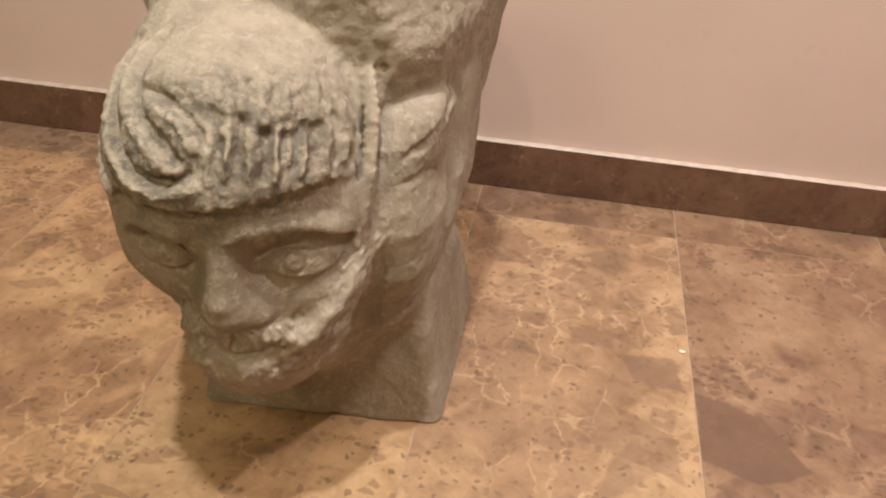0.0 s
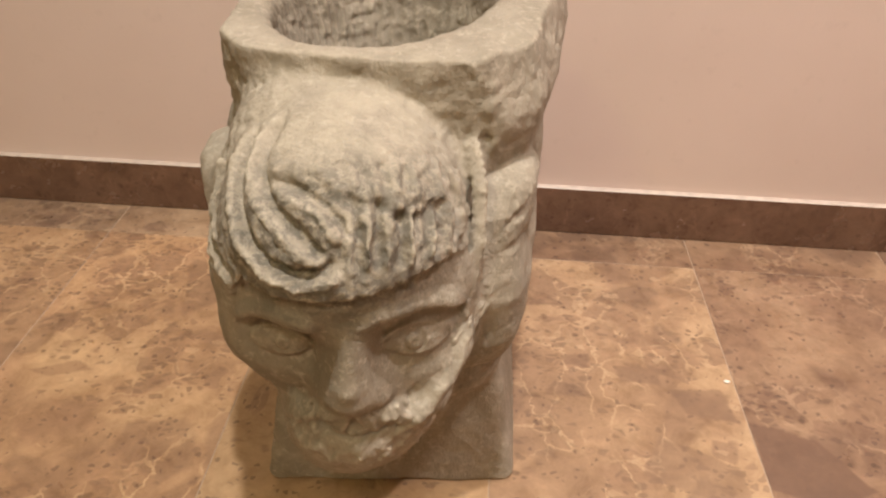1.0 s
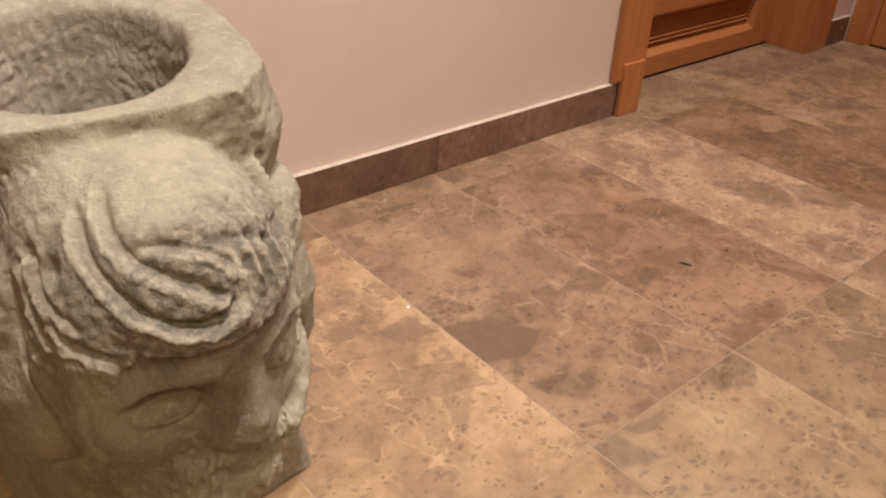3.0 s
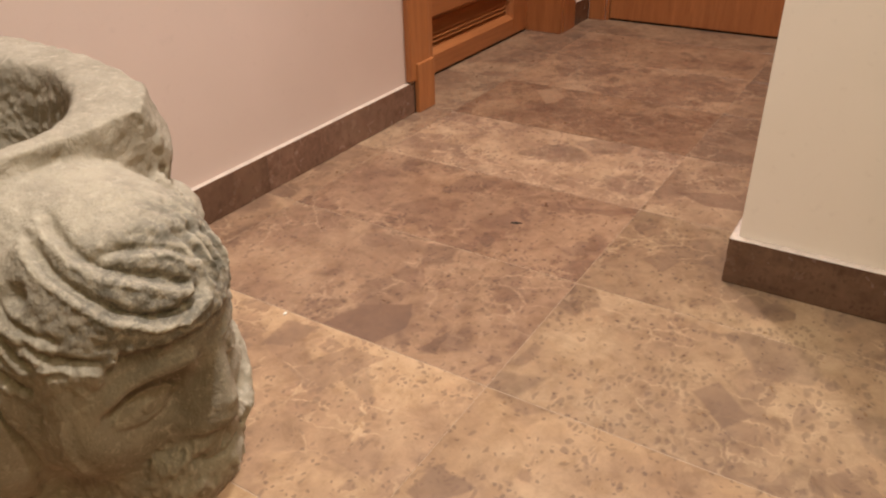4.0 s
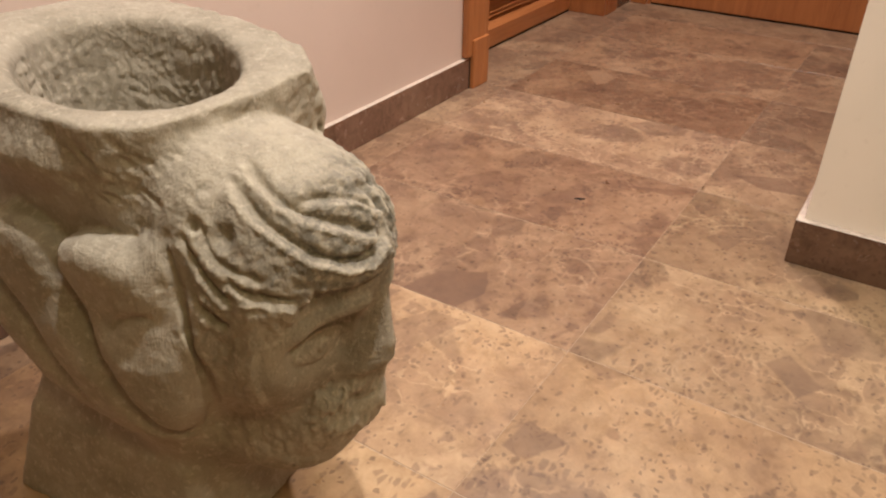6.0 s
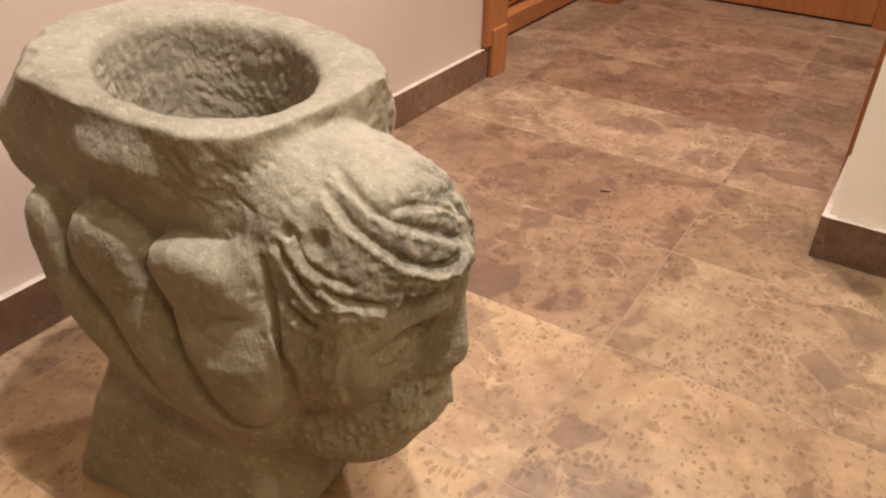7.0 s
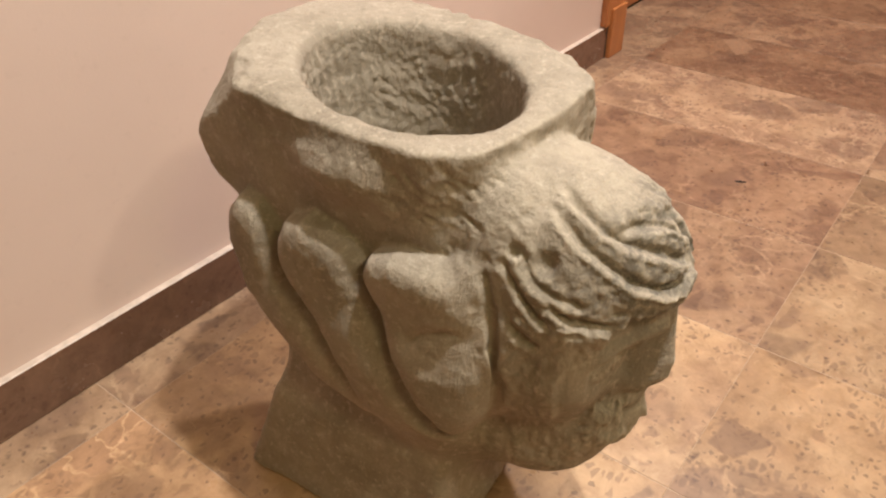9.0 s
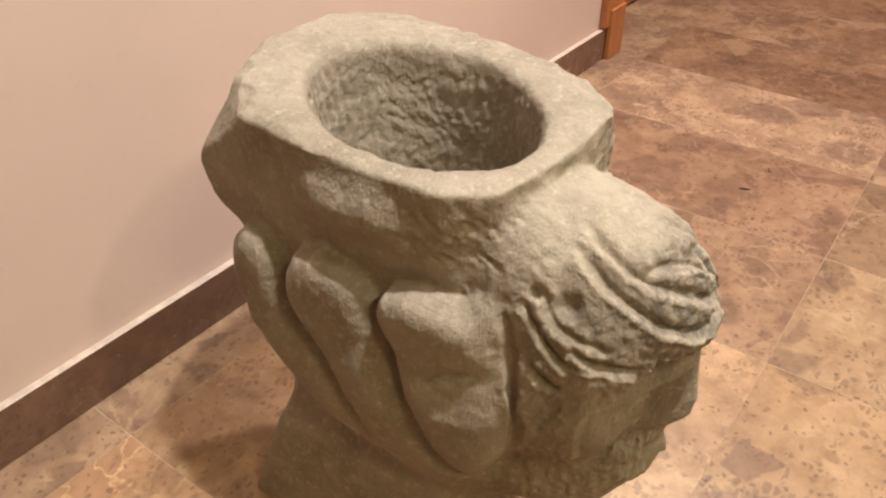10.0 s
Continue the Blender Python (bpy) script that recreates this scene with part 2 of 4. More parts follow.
def wood_material(name, light, dark, along=(1, 1, 0.08), gloss=0.34):
    m, tree, bsdf = material(name)
    g = Net(tree)
    where = g.node("ShaderNodeNewGeometry").outputs["Position"]
    info = g.node("ShaderNodeObjectInfo").outputs["Random"]
    shift = g.node("ShaderNodeCombineXYZ")
    g.put(shift.inputs[0], g.math("MULTIPLY", info, 13.0))
    g.put(shift.inputs[2], g.math("MULTIPLY", info, 29.0))
    where = g.vec("MULTIPLY", g.vec("ADD", where, shift.outputs[0]), along)
    grain = g.noise(where, 42.0, 6.0, 0.65, 0.8).outputs["Fac"]
    pore = g.noise(where, 260.0, 3.0, 0.6).outputs["Fac"]
    tone = g.ramp(grain, [(0.28, dark), (0.70, light)])
    tone = g.mix(g.ramp(pore, [(0.30, 0.35), (0.45, 0.0)]), tone, tuple(0.55 * c for c in dark))
    g.link(tone, bsdf.inputs["Base Color"])
    bsdf.inputs["Roughness"].default_value = gloss
    g.link(g.bump(grain, 0.06, 0.001), bsdf.inputs["Normal"])
    return m


def plain_material(name, colour, rough=0.5, metal=0.0):
    m, tree, bsdf = material(name)
    g = Net(tree)
    where = g.node("ShaderNodeNewGeometry").outputs["Position"]
    n = g.noise(where, 60.0, 4.0).outputs["Fac"]
    g.link(g.mix(g.ramp(n, [(0.3, 0.0), (0.7, 1.0)]), tuple(0.8 * c for c in colour), tuple(min(1, 1.15 * c) for c in colour)), bsdf.inputs["Base Color"])
    bsdf.inputs["Roughness"].default_value, bsdf.inputs["Metallic"].default_value = rough, metal
    return m


STONE = stone_material()
MARBLE = marble_material("polished_brown_marble")
SKIRT = marble_material("dark_brown_marble", True)
PAINT = paint_material("pink_beige_wall_paint", (0.62, 0.490, 0.422), (0.58, 0.455, 0.388))
CREAM = paint_material("cream_wall_paint", (0.86, 0.775, 0.685), (0.82, 0.74, 0.645))
CEIL = plain_material("white_ceiling_paint", (0.74, 0.71, 0.66), 0.8)
WOOD = wood_material("varnished_orange_wood", (0.44, 0.172, 0.058), (0.31, 0.110, 0.036))
WOOD_H = wood_material("varnished_orange_wood_level", (0.44, 0.172, 0.058), (0.31, 0.110, 0.036), (0.08, 1, 1))
GROUT = plain_material("pale_grout", (0.33, 0.235, 0.16), 0.8)
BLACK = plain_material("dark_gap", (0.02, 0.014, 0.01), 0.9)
EDGE = plain_material("pale_highlight_edge", (0.50, 0.41, 0.34), 0.45)
WHITE = plain_material("white_plastic", (0.7, 0.66, 0.58), 0.5)

# ---- mesh helpers ----


def box_bm(x0, x1, y0, y1, z0, z1, bevel=0.0, segments=2):
    bm = bmesh.new()
    bmesh.ops.create_cube(bm, size=1.0)
    for v in bm.verts:
        v.co = Vector((x0 + (v.co.x + 0.5) * (x1 - x0), y0 + (v.co.y + 0.5) * (y1 - y0), z0 + (v.co.z + 0.5) * (z1 - z0)))
    if bevel:
        bmesh.ops.bevel(bm, geom=list(bm.edges), offset=bevel, segments=segments, affect="EDGES", profile=0.6)
    return bm


def prism_bm(outline, axis, a, b):
    """A solid whose section in the other two axes is outline, from a to b along axis (0, 1 or 2)."""
    bm = bmesh.new()
    ring = []
    for d in (a, b):
        row = []
        for p, q in outline:
            c = [p, q]
            c.insert(axis, d)
            row.append(bm.verts.new(c))
        ring.append(row)
    n = len(outline)
    for i in range(n):
        j = (i + 1) % n
        bm.faces.new((ring[0][i], ring[0][j], ring[1][j], ring[1][i]))
    bm.faces.new(ring[0])
    bm.faces.new(ring[1])
    bmesh.ops.recalc_face_normals(bm, faces=list(bm.faces))
    return bm


def mesh_from(name, bm, mat, smooth=False):
    data = bpy.data.meshes.new(name)
    bm.to_mesh(data)
    bm.free()
    data.materials.append(mat)
    if smooth:
        data.polygons.foreach_set("use_smooth", [True] * len(data.polygons))
    return data


def thing(name, bm, mat, label, category, kind="", group="", smooth=False):
    return tagged(new(name, mesh_from(name, bm, mat, smooth)), label, category, group, kind)


def part(name, bm, mat, parent, label="", smooth=False):
    ob = new(name, mesh_from(name, bm, mat, smooth))
    ob.parent = parent
    return tagged(ob, label)


def joined(*boxes):
    bm = bmesh.new()
    for b in boxes:
        data = bpy.data.meshes.new("scrap")
        b.to_mesh(data)
        b.free()
        bm.from_mesh(data)
        bpy.data.meshes.remove(data)
    return bm


# ---- room: walls, ceiling ----
CEILING = 2.55
BOARD = 0.082
WALL_Y = 0.012      # painted face of the wall behind the statue
SIDE_X = 0.712      # painted face of the wall that juts in beside the passage
SIDE_Y = -0.905     # its face towards the passage
END_X = 2.285
DOOR_L, DOOR_R = 1.20, 2.035

thing("wall_north", joined(box_bm(-2.4, DOOR_L, WALL_Y, 0.25, 0, CEILING),
                           box_bm(DOOR_L, DOOR_R, WALL_Y, 0.25, 2.06, CEILING),
                           box_bm(DOOR_R, END_X + 0.2, WALL_Y, 0.25, 0, CEILING)),
      PAINT, "pinkish beige painted wall behind the statue", "wall", "structure")
thing("wall_west", box_bm(-2.6, -2.4, -3.5, 0.25, 0, CEILING), PAINT, "pinkish beige painted wall of the hall", "wall", "structure")
thing("wall_south", box_bm(-2.4, SIDE_X, -3.5, -3.3, 0, CEILING), PAINT, "pinkish beige painted wall of the hall", "wall", "structure")
thing("wall_east", joined(box_bm(SIDE_X, END_X + 0.2, -1.15, SIDE_Y, 0, CEILING), box_bm(SIDE_X, SIDE_X + 0.2, -3.5, -1.15, 0, CEILING)),
      CREAM, "cream painted wall corner beside the passage", "wall", "structure")
EDOOR_N, EDOOR_S = -0.062, -0.800
thing("wall_end", joined(box_bm(END_X, END_X + 0.2, EDOOR_N, WALL_Y, 0, CEILING),
                         box_bm(END_X, END_X + 0.2, EDOOR_S, EDOOR_N, 2.06, CEILING),
                         box_bm(END_X, END_X + 0.2, SIDE_Y, EDOOR_S, 0, CEILING)),
      PAINT, "painted wall at the end of the passage", "wall", "structure")
thing("ceiling", box_bm(-2.6, END_X + 0.2, -3.5, 0.25, CEILING, CEILING + 0.1), CEIL, "plain white painted ceiling", "ceiling", "structure")


def baseboard(x0, x1, y0, y1):
    bm = box_bm(x0, x1, y0, y1, 0.0, BOARD, 0.0015, 1)
    # top face takes a pale colour that paints in the bright highlight along it
    for face in bm.faces:
        face.material_index = 1 if face.normal.z > 0.5 else 0
    ob = thing("baseboard", bm, SKIRT, "dark brown marble baseboard with a highlight coloured into its top edge", "baseboard", "structure")
    ob.data.materials.append(EDGE)
    return ob


baseboard(-2.4, 0.585, 0.0, WALL_Y)
baseboard(0.5855, 1.127, 0.0, WALL_Y).color = (1.30, 1.32, 1.40, 1.0)   # a paler, greyer slab; the tint also paints in light reflected near the door
baseboard(DOOR_R + 0.100, END_X - 0.014, 0.0, WALL_Y)
baseboard(SIDE_X - 0.013, SIDE_X, -3.3, SIDE_Y + 0.012)
baseboard(SIDE_X + 0.001, 0.985, SIDE_Y, SIDE_Y + 0.012)
baseboard(-2.4, -2.388, -3.3, -0.001)
baseboard(-2.388, SIDE_X - 0.014, -3.3, -3.288)


# ---- the louvred door in the wall beside the statue ----
DY = 0.125


def casing():
    c = new("trim")
    tagged(c, "orange varnished wooden door casing with a plinth block", "door casing", kind="structure")
    return c


trim_a = casing()
part("casing_board", box_bm(1.106, 1.196, -0.006, WALL_Y, 0.0855, 2.12, 0.004), WOOD, trim_a)
part("plinth_block", box_bm(1.130, 1.206, -0.012, 0.011, 0.0, 0.128, 0.003), WOOD, trim_a)
part("jamb", box_bm(1.1965, 1.214, -0.003, DY + 0.045, 0.0, 2.06, 0.002), WOOD, trim_a)
# black strip put in the joint as its shade
part("joint_line", box_bm(1.1275, 1.1295, -0.001, 0.011, 0.0, 0.084), BLACK, trim_a, "black strip for the shade in the joint beside the plinth")
trim_b = casing()
part("casing_board", box_bm(DOOR_R + 0.002, DOOR_R + 0.099, -0.006, WALL_Y, 0.0, 2.12, 0.004), WOOD, trim_b)
part("jamb", box_bm(DOOR_R - 0.016, DOOR_R + 0.0015, -0.003, DY + 0.045, 0.0, 2.06, 0.002), WOOD, trim_b)
part("head_board", box_bm(1.1965, DOOR_R + 0.0015, -0.006, WALL_Y, 2.045, 2.12, 0.003), WOOD_H, trim_b)

door = new("door_1")
tagged(door, "closed orange wooden door with louvred panels", "door", kind="structure")
D0, D1 = 1.216, DOOR_R - 0.018
S0, S1 = 1.330, 1.915
part("stile", box_bm(D0, S0, DY, DY + 0.04, 0.008, 2.04, 0.002), WOOD, door)
part("stile", box_bm(S1, D1, DY, DY + 0.04, 0.008, 2.04, 0.002), WOOD, door)
z = 0.008
PITCH = 0.177
for k in range(12):
    top = 0.062 + PITCH * k if k < 11 else 2.04
    part("rail", box_bm(S0 + 0.0005, S1 - 0.0005, DY, DY + 0.04, z, min(top, 2.04), 0.002), WOOD_H, door)
    if k == 11:
        break
    z = 0.062 + PITCH * k + 0.110
    lo, hi = top, z
    part("lower_moulding", prism_bm([(DY + 0.001, lo), (DY + 0.036, lo), (DY + 0.036, lo + 0.027), (DY + 0.031, lo + 0.027)], 0, S0 + 0.001, S1 - 0.001), WOOD_H, door)
    part("upper_moulding", prism_bm([(DY + 0.001, hi), (DY + 0.036, hi), (DY + 0.036, hi - 0.020), (DY + 0.028, hi - 0.020)], 0, S0 + 0.001, S1 - 0.001), WOOD_H, door)
    for x, s in ((S0 + 0.0005, 1), (S1 - 0.0005, -1)):
        part("side_moulding", prism_bm([(x, DY + 0.001), (x, DY + 0.036), (x + s * 0.02, DY + 0.036), (x + s * 0.02, DY + 0.030)], 2, lo, hi), WOOD, door)
    for i in range(5):
        h = lo + 0.030 + 0.0125 * i
        part("louvre_slat", prism_bm([(DY + 0.014, h), (DY + 0.017, h - 0.0015), (DY + 0.036, h + 0.013), (DY + 0.034, h + 0.0155)], 0, S0 + 0.02, S1 - 0.02), WOOD_H, door)
# black sheet and strip stand in for shade behind the slats and below
part("backing", box_bm(S0 - 0.01, S1 + 0.01, DY + 0.041, DY + 0.05, 0.01, 2.03), BLACK, door, "black sheet for the shaded space behind the slats")
thing("door_sill", box_bm(1.2145, DOOR_R - 0.0165, DY + 0.005, 0.30, 0.0, 0.005), BLACK, "black strip for the shade in the gap under the louvred door", "threshold", "structure")

# ---- the plain door that closes the passage ----
trim_c = tagged(new("trim"), "orange varnished wooden casing of the end door", "door casing", kind="structure")
part("casing_board", box_bm(END_X - 0.014, END_X, EDOOR_N, -0.001, 0.0, 2.12, 0.003), WOOD, trim_c)
part("casing_board", box_bm(END_X - 0.014, END_X, SIDE_Y + 0.013, EDOOR_S, 0.0, 2.12, 0.003), WOOD, trim_c)
part("casing_board", box_bm(END_X - 0.014, END_X, EDOOR_S + 0.001, EDOOR_N - 0.001, 2.045, 2.12, 0.003), WOOD, trim_c)
part("jamb", box_bm(END_X + 0.0005, END_X + 0.15, EDOOR_N - 0.012, EDOOR_N, 0.0, 2.045), WOOD, trim_c)
part("jamb", box_bm(END_X + 0.0005, END_X + 0.15, EDOOR_S, EDOOR_S + 0.012, 0.0, 2.045), WOOD, trim_c)
door2 = tagged(new("door_2"), "closed flush orange wooden door across the passage", "door", kind="structure")
part("door_leaf", box_bm(END_X + 0.002, END_X + 0.042, EDOOR_S + 0.0135, EDOOR_N - 0.0135, 0.007, 2.04, 0.002), WOOD, door2)
# black strip fills the gap under the leaf as its shade
part("dark_gap", box_bm(END_X + 0.006, END_X + 0.15, EDOOR_S + 0.0125, EDOOR_N - 0.0125, 0.0, 0.006), BLACK, door2, "black strip for the shade in the gap under the door")

# casing of another opening in the passage's side wall
trim_d = tagged(new("trim"), "orange varnished wooden casing in the side wall", "door casing", kind="structure")
part("casing_board", box_bm(0.986, 1.080, SIDE_Y, SIDE_Y + 0.018, 0.0, 2.12, 0.003), WOOD, trim_d)
part("door_leaf", box_bm(1.081, 1.86, SIDE_Y, SIDE_Y + 0.008, 0.004, 2.04, 0.002), WOOD, trim_d, "flush orange wooden door leaf")
part("casing_board", box_bm(1.861, 1.955, SIDE_Y, SIDE_Y + 0.018, 0.0, 2.12, 0.003), WOOD, trim_d)

# ---- the carved stone figure with a hollowed top ----


class Field:
    """A solid as signed distances on a grid, to which rounded forms are added or from which they are cut."""

    def __init__(self, low, high, step):
        self.low, self.step = np.array(low), step
        count = [int(round((h - l) / step)) + 1 for l, h in zip(low, high)]
        self.axes = [(l + step * np.arange(n)).astype(np.float32) for l, n in zip(low, count)]
        self.d = np.full(count, 1.0, np.float32)
        self.skin = self.d

    def window(self, low, high):
        cut, grid = [], []
        for i in range(3):
            a = int(np.clip(np.floor((low[i] - self.low[i]) / self.step), 0, len(self.axes[i]) - 2))
            b = int(np.clip(np.ceil((high[i] - self.low[i]) / self.step) + 1, a + 2, len(self.axes[i])))
            cut.append(slice(a, b))
            shape = [1, 1, 1]
            shape[i] = -1
            grid.append(self.axes[i][a:b].reshape(shape))
        return tuple(cut), grid

    def add(self, form, low, high, k=0.01):
        m = 0.012 + k
        cut, (x, y, z) = self.window([v - m for v in low], [v + m for v in high])
        a, b = self.d[cut], form(x, y, z)
        h = np.maximum(k - np.abs(a - b), 0) / k
        self.d[cut] = np.minimum(a, b) - h * h * k * 0.25

    def cut(self, form, low, high, k=0.006):
        m = 0.012 + k
        sl, (x, y, z) = self.window([v - m for v in low], [v + m for v in high])
        a, b = self.d[sl], -form(x, y, z)
        h = np.maximum(k - np.abs(a - b), 0) / k
        self.d[sl] = np.maximum(a, b) + h * h * k * 0.25

    # forms, each with its own bounds
    def ball(self, c, r, k=0.01, turn=None, cut=False):
        c, r = np.array(c), np.array(r)
        m = np.array(turn.to_3x3().transposed()) if turn is not None else None

        def form(x, y, z):
            p = [x - c[0], y - c[1], z - c[2]]
            if m is not None:
                p = [m[i][0] * p[0] + m[i][1] * p[1] + m[i][2] * p[2] for i in range(3)]
            k0 = np.sqrt((p[0] / r[0]) ** 2 + (p[1] / r[1]) ** 2 + (p[2] / r[2]) ** 2)
            k1 = np.sqrt((p[0] / r[0] ** 2) ** 2 + (p[1] / r[1] ** 2) ** 2 + (p[2] / r[2] ** 2) ** 2)
            return k0 * (k0 - 1) / np.maximum(k1, 1e-6)

        e = r if m is None else np.full(3, r.max())
        (self.cut if cut else self.add)(form, c - e, c + e, k)

    def slab(self, c, half, r, k=0.006, turn=None):
        c, h = np.array(c), np.array(half) - r
        m = np.array(turn.to_3x3().transposed()) if turn is not None else np.eye(3)

        def form(x, y, z):
            p = [x - c[0], y - c[1], z - c[2]]
            q = [np.abs(m[i][0] * p[0] + m[i][1] * p[1] + m[i][2] * p[2]) - h[i] for i in range(3)]
            out = np.sqrt(sum(np.maximum(v, 0) ** 2 for v in q))
            return out + np.minimum(np.maximum(np.maximum(q[0], q[1]), q[2]), 0) - r

        e = float(np.linalg.norm(half))
        self.add(form, c - e, c + e, k)

    def rod(self, a, b, ra, rb, k=0.006, cut=False):
        a, b = np.array(a, float), np.array(b, float)
        w = b - a
        ww = float(w @ w) + 1e-12

        def form(x, y, z):
            t = np.clip(((x - a[0]) * w[0] + (y - a[1]) * w[1] + (z - a[2]) * w[2]) / ww, 0, 1)
            return np.sqrt((x - a[0] - t * w[0]) ** 2 + (y - a[1] - t * w[1]) ** 2 + (z - a[2] - t * w[2]) ** 2) - (ra + (rb - ra) * t)

        r = max(ra, rb)
        (self.cut if cut else self.add)(form, np.minimum(a, b) - r, np.maximum(a, b) + r, k)

    def strand(self, points, radii, k=0.004, cut=False):
        for i in range(len(points) - 1):
            self.rod(points[i], points[i + 1], radii[i], radii[i + 1], k, cut)

    def rub(self, low, high, passes, share):
        """Wear the solid smooth within a box, by the share (0 to 1) that a form gives for each place."""
        cut, (x, y, z) = self.window(low, high)
        block = self.d[cut]
        soft = block
        for i in range(passes):
            for axis in range(3):
                wide = np.pad(soft, [(2, 2) if j == axis else (0, 0) for j in range(3)], mode="edge")
                soft = sum(np.take(wide, range(j, j + block.shape[axis]), axis) for j in range(5)) / 5
        self.d[cut] = block + share(x, y, z) * (soft - block)

    def settle(self):
        """Later calls of onto() meet the solid as it is now."""
        self.skin = self.d.copy()

    def onto(self, p, way, lift=0.0):
        """The first point of the settled solid from p along way, lifted back towards p."""
        p, way = Vector(p), Vector(way).normalized()
        for i in range(400):
            q = p + way * (0.0008 * i)
            cell = [int(round((q[j] - self.low[j]) / self.step)) for j in range(3)]
            if all(0 <= c < n for c, n in zip(cell, self.d.shape)) and self.skin[tuple(cell)] < 0:
                return tuple(q - way * lift)
        return tuple(p + way * 0.1)

    def mesh(self):
        """Quads round the zero level, one vertex in each cell that it crosses."""
        d, n = self.d, self.d.shape
        inside = d < 0
        total = np.zeros([s - 1 for s in n], np.int8)
        corners = [(i, j, k) for i in (0, 1) for j in (0, 1) for k in (0, 1)]
        for i, j, k in corners:
            total += inside[i:n[0] - 1 + i, j:n[1] - 1 + j, k:n[2] - 1 + k]
        cells = np.argwhere((total > 0) & (total < 8))
        number = np.full(total.shape, -1, np.int64)
        number[tuple(cells.T)] = np.arange(len(cells))
        value = {c: d[cells[:, 0] + c[0], cells[:, 1] + c[1], cells[:, 2] + c[2]] for c in corners}
        place, weight = np.zeros((len(cells), 3)), np.zeros(len(cells))
        for c in corners:
            for axis in range(3):
                if c[axis]:
                    continue
                e = list(c)
                e[axis] = 1
                u, v = value[c], value[tuple(e)]
                hit = (u < 0) != (v < 0)
                t = np.where(hit, u / np.where(u - v == 0, 1, u - v), 0)
                p = np.tile(np.array(c, float), (len(cells), 1))
                p[:, axis] = t
                place[hit] += p[hit]
                weight += hit
        verts = self.low + self.step * (cells + place / weight[:, None])
        quads = []
        for axis in range(3):
            o = [i for i in range(3) if i != axis]
            lo = [slice(None)] * 3
            hi = [slice(None)] * 3
            lo[axis], hi[axis] = slice(0, n[axis] - 1), slice(1, n[axis])
            a, b = inside[tuple(lo)], inside[tuple(hi)]
            at = np.argwhere(a != b)
            ok = (at[:, o[0]] > 0) & (at[:, o[1]] > 0) & (at[:, o[0]] < n[o[0]] - 1) & (at[:, o[1]] < n[o[1]] - 1)
            at = at[ok]
            ids = []
            for s, t in ((1, 1), (0, 1), (0, 0), (1, 0)):
                c = at.copy()
                c[:, o[0]] -= s
                c[:, o[1]] -= t
                ids.append(number[tuple(c.T)])
            q = np.stack(ids, 1)
            flip = a[tuple(at.T)] != (axis == 1)
            q[~flip] = q[~flip][:, ::-1]
            quads.append(q)
        return verts, np.concatenate(quads)


def wave(p, scale, seed):
    """Smooth random values in -1..1 at points p."""
    q = p * scale + 100.0
    i = np.floor(q).astype(np.int64)
    f = q - i
    f = f * f * (3 - 2 * f)
    total = np.zeros(len(p))
    for a in (0, 1):
        for b in (0, 1):
            for c in (0, 1):
                h = ((i[:, 0] + a) * 73856093) ^ ((i[:, 1] + b) * 19349663) ^ ((i[:, 2] + c) * 83492791) ^ (seed * 2654435761)
                h = (h ^ (h >> 13)) * 1274126177 & 0x7FFFFFFF
                h = (h ^ (h >> 16)) & 0xFFFF
                w = (f[:, 0] if a else 1 - f[:, 0]) * (f[:, 1] if b else 1 - f[:, 1]) * (f[:, 2] if c else 1 - f[:, 2])
                total += w * (h / 32767.5 - 1)
    return total


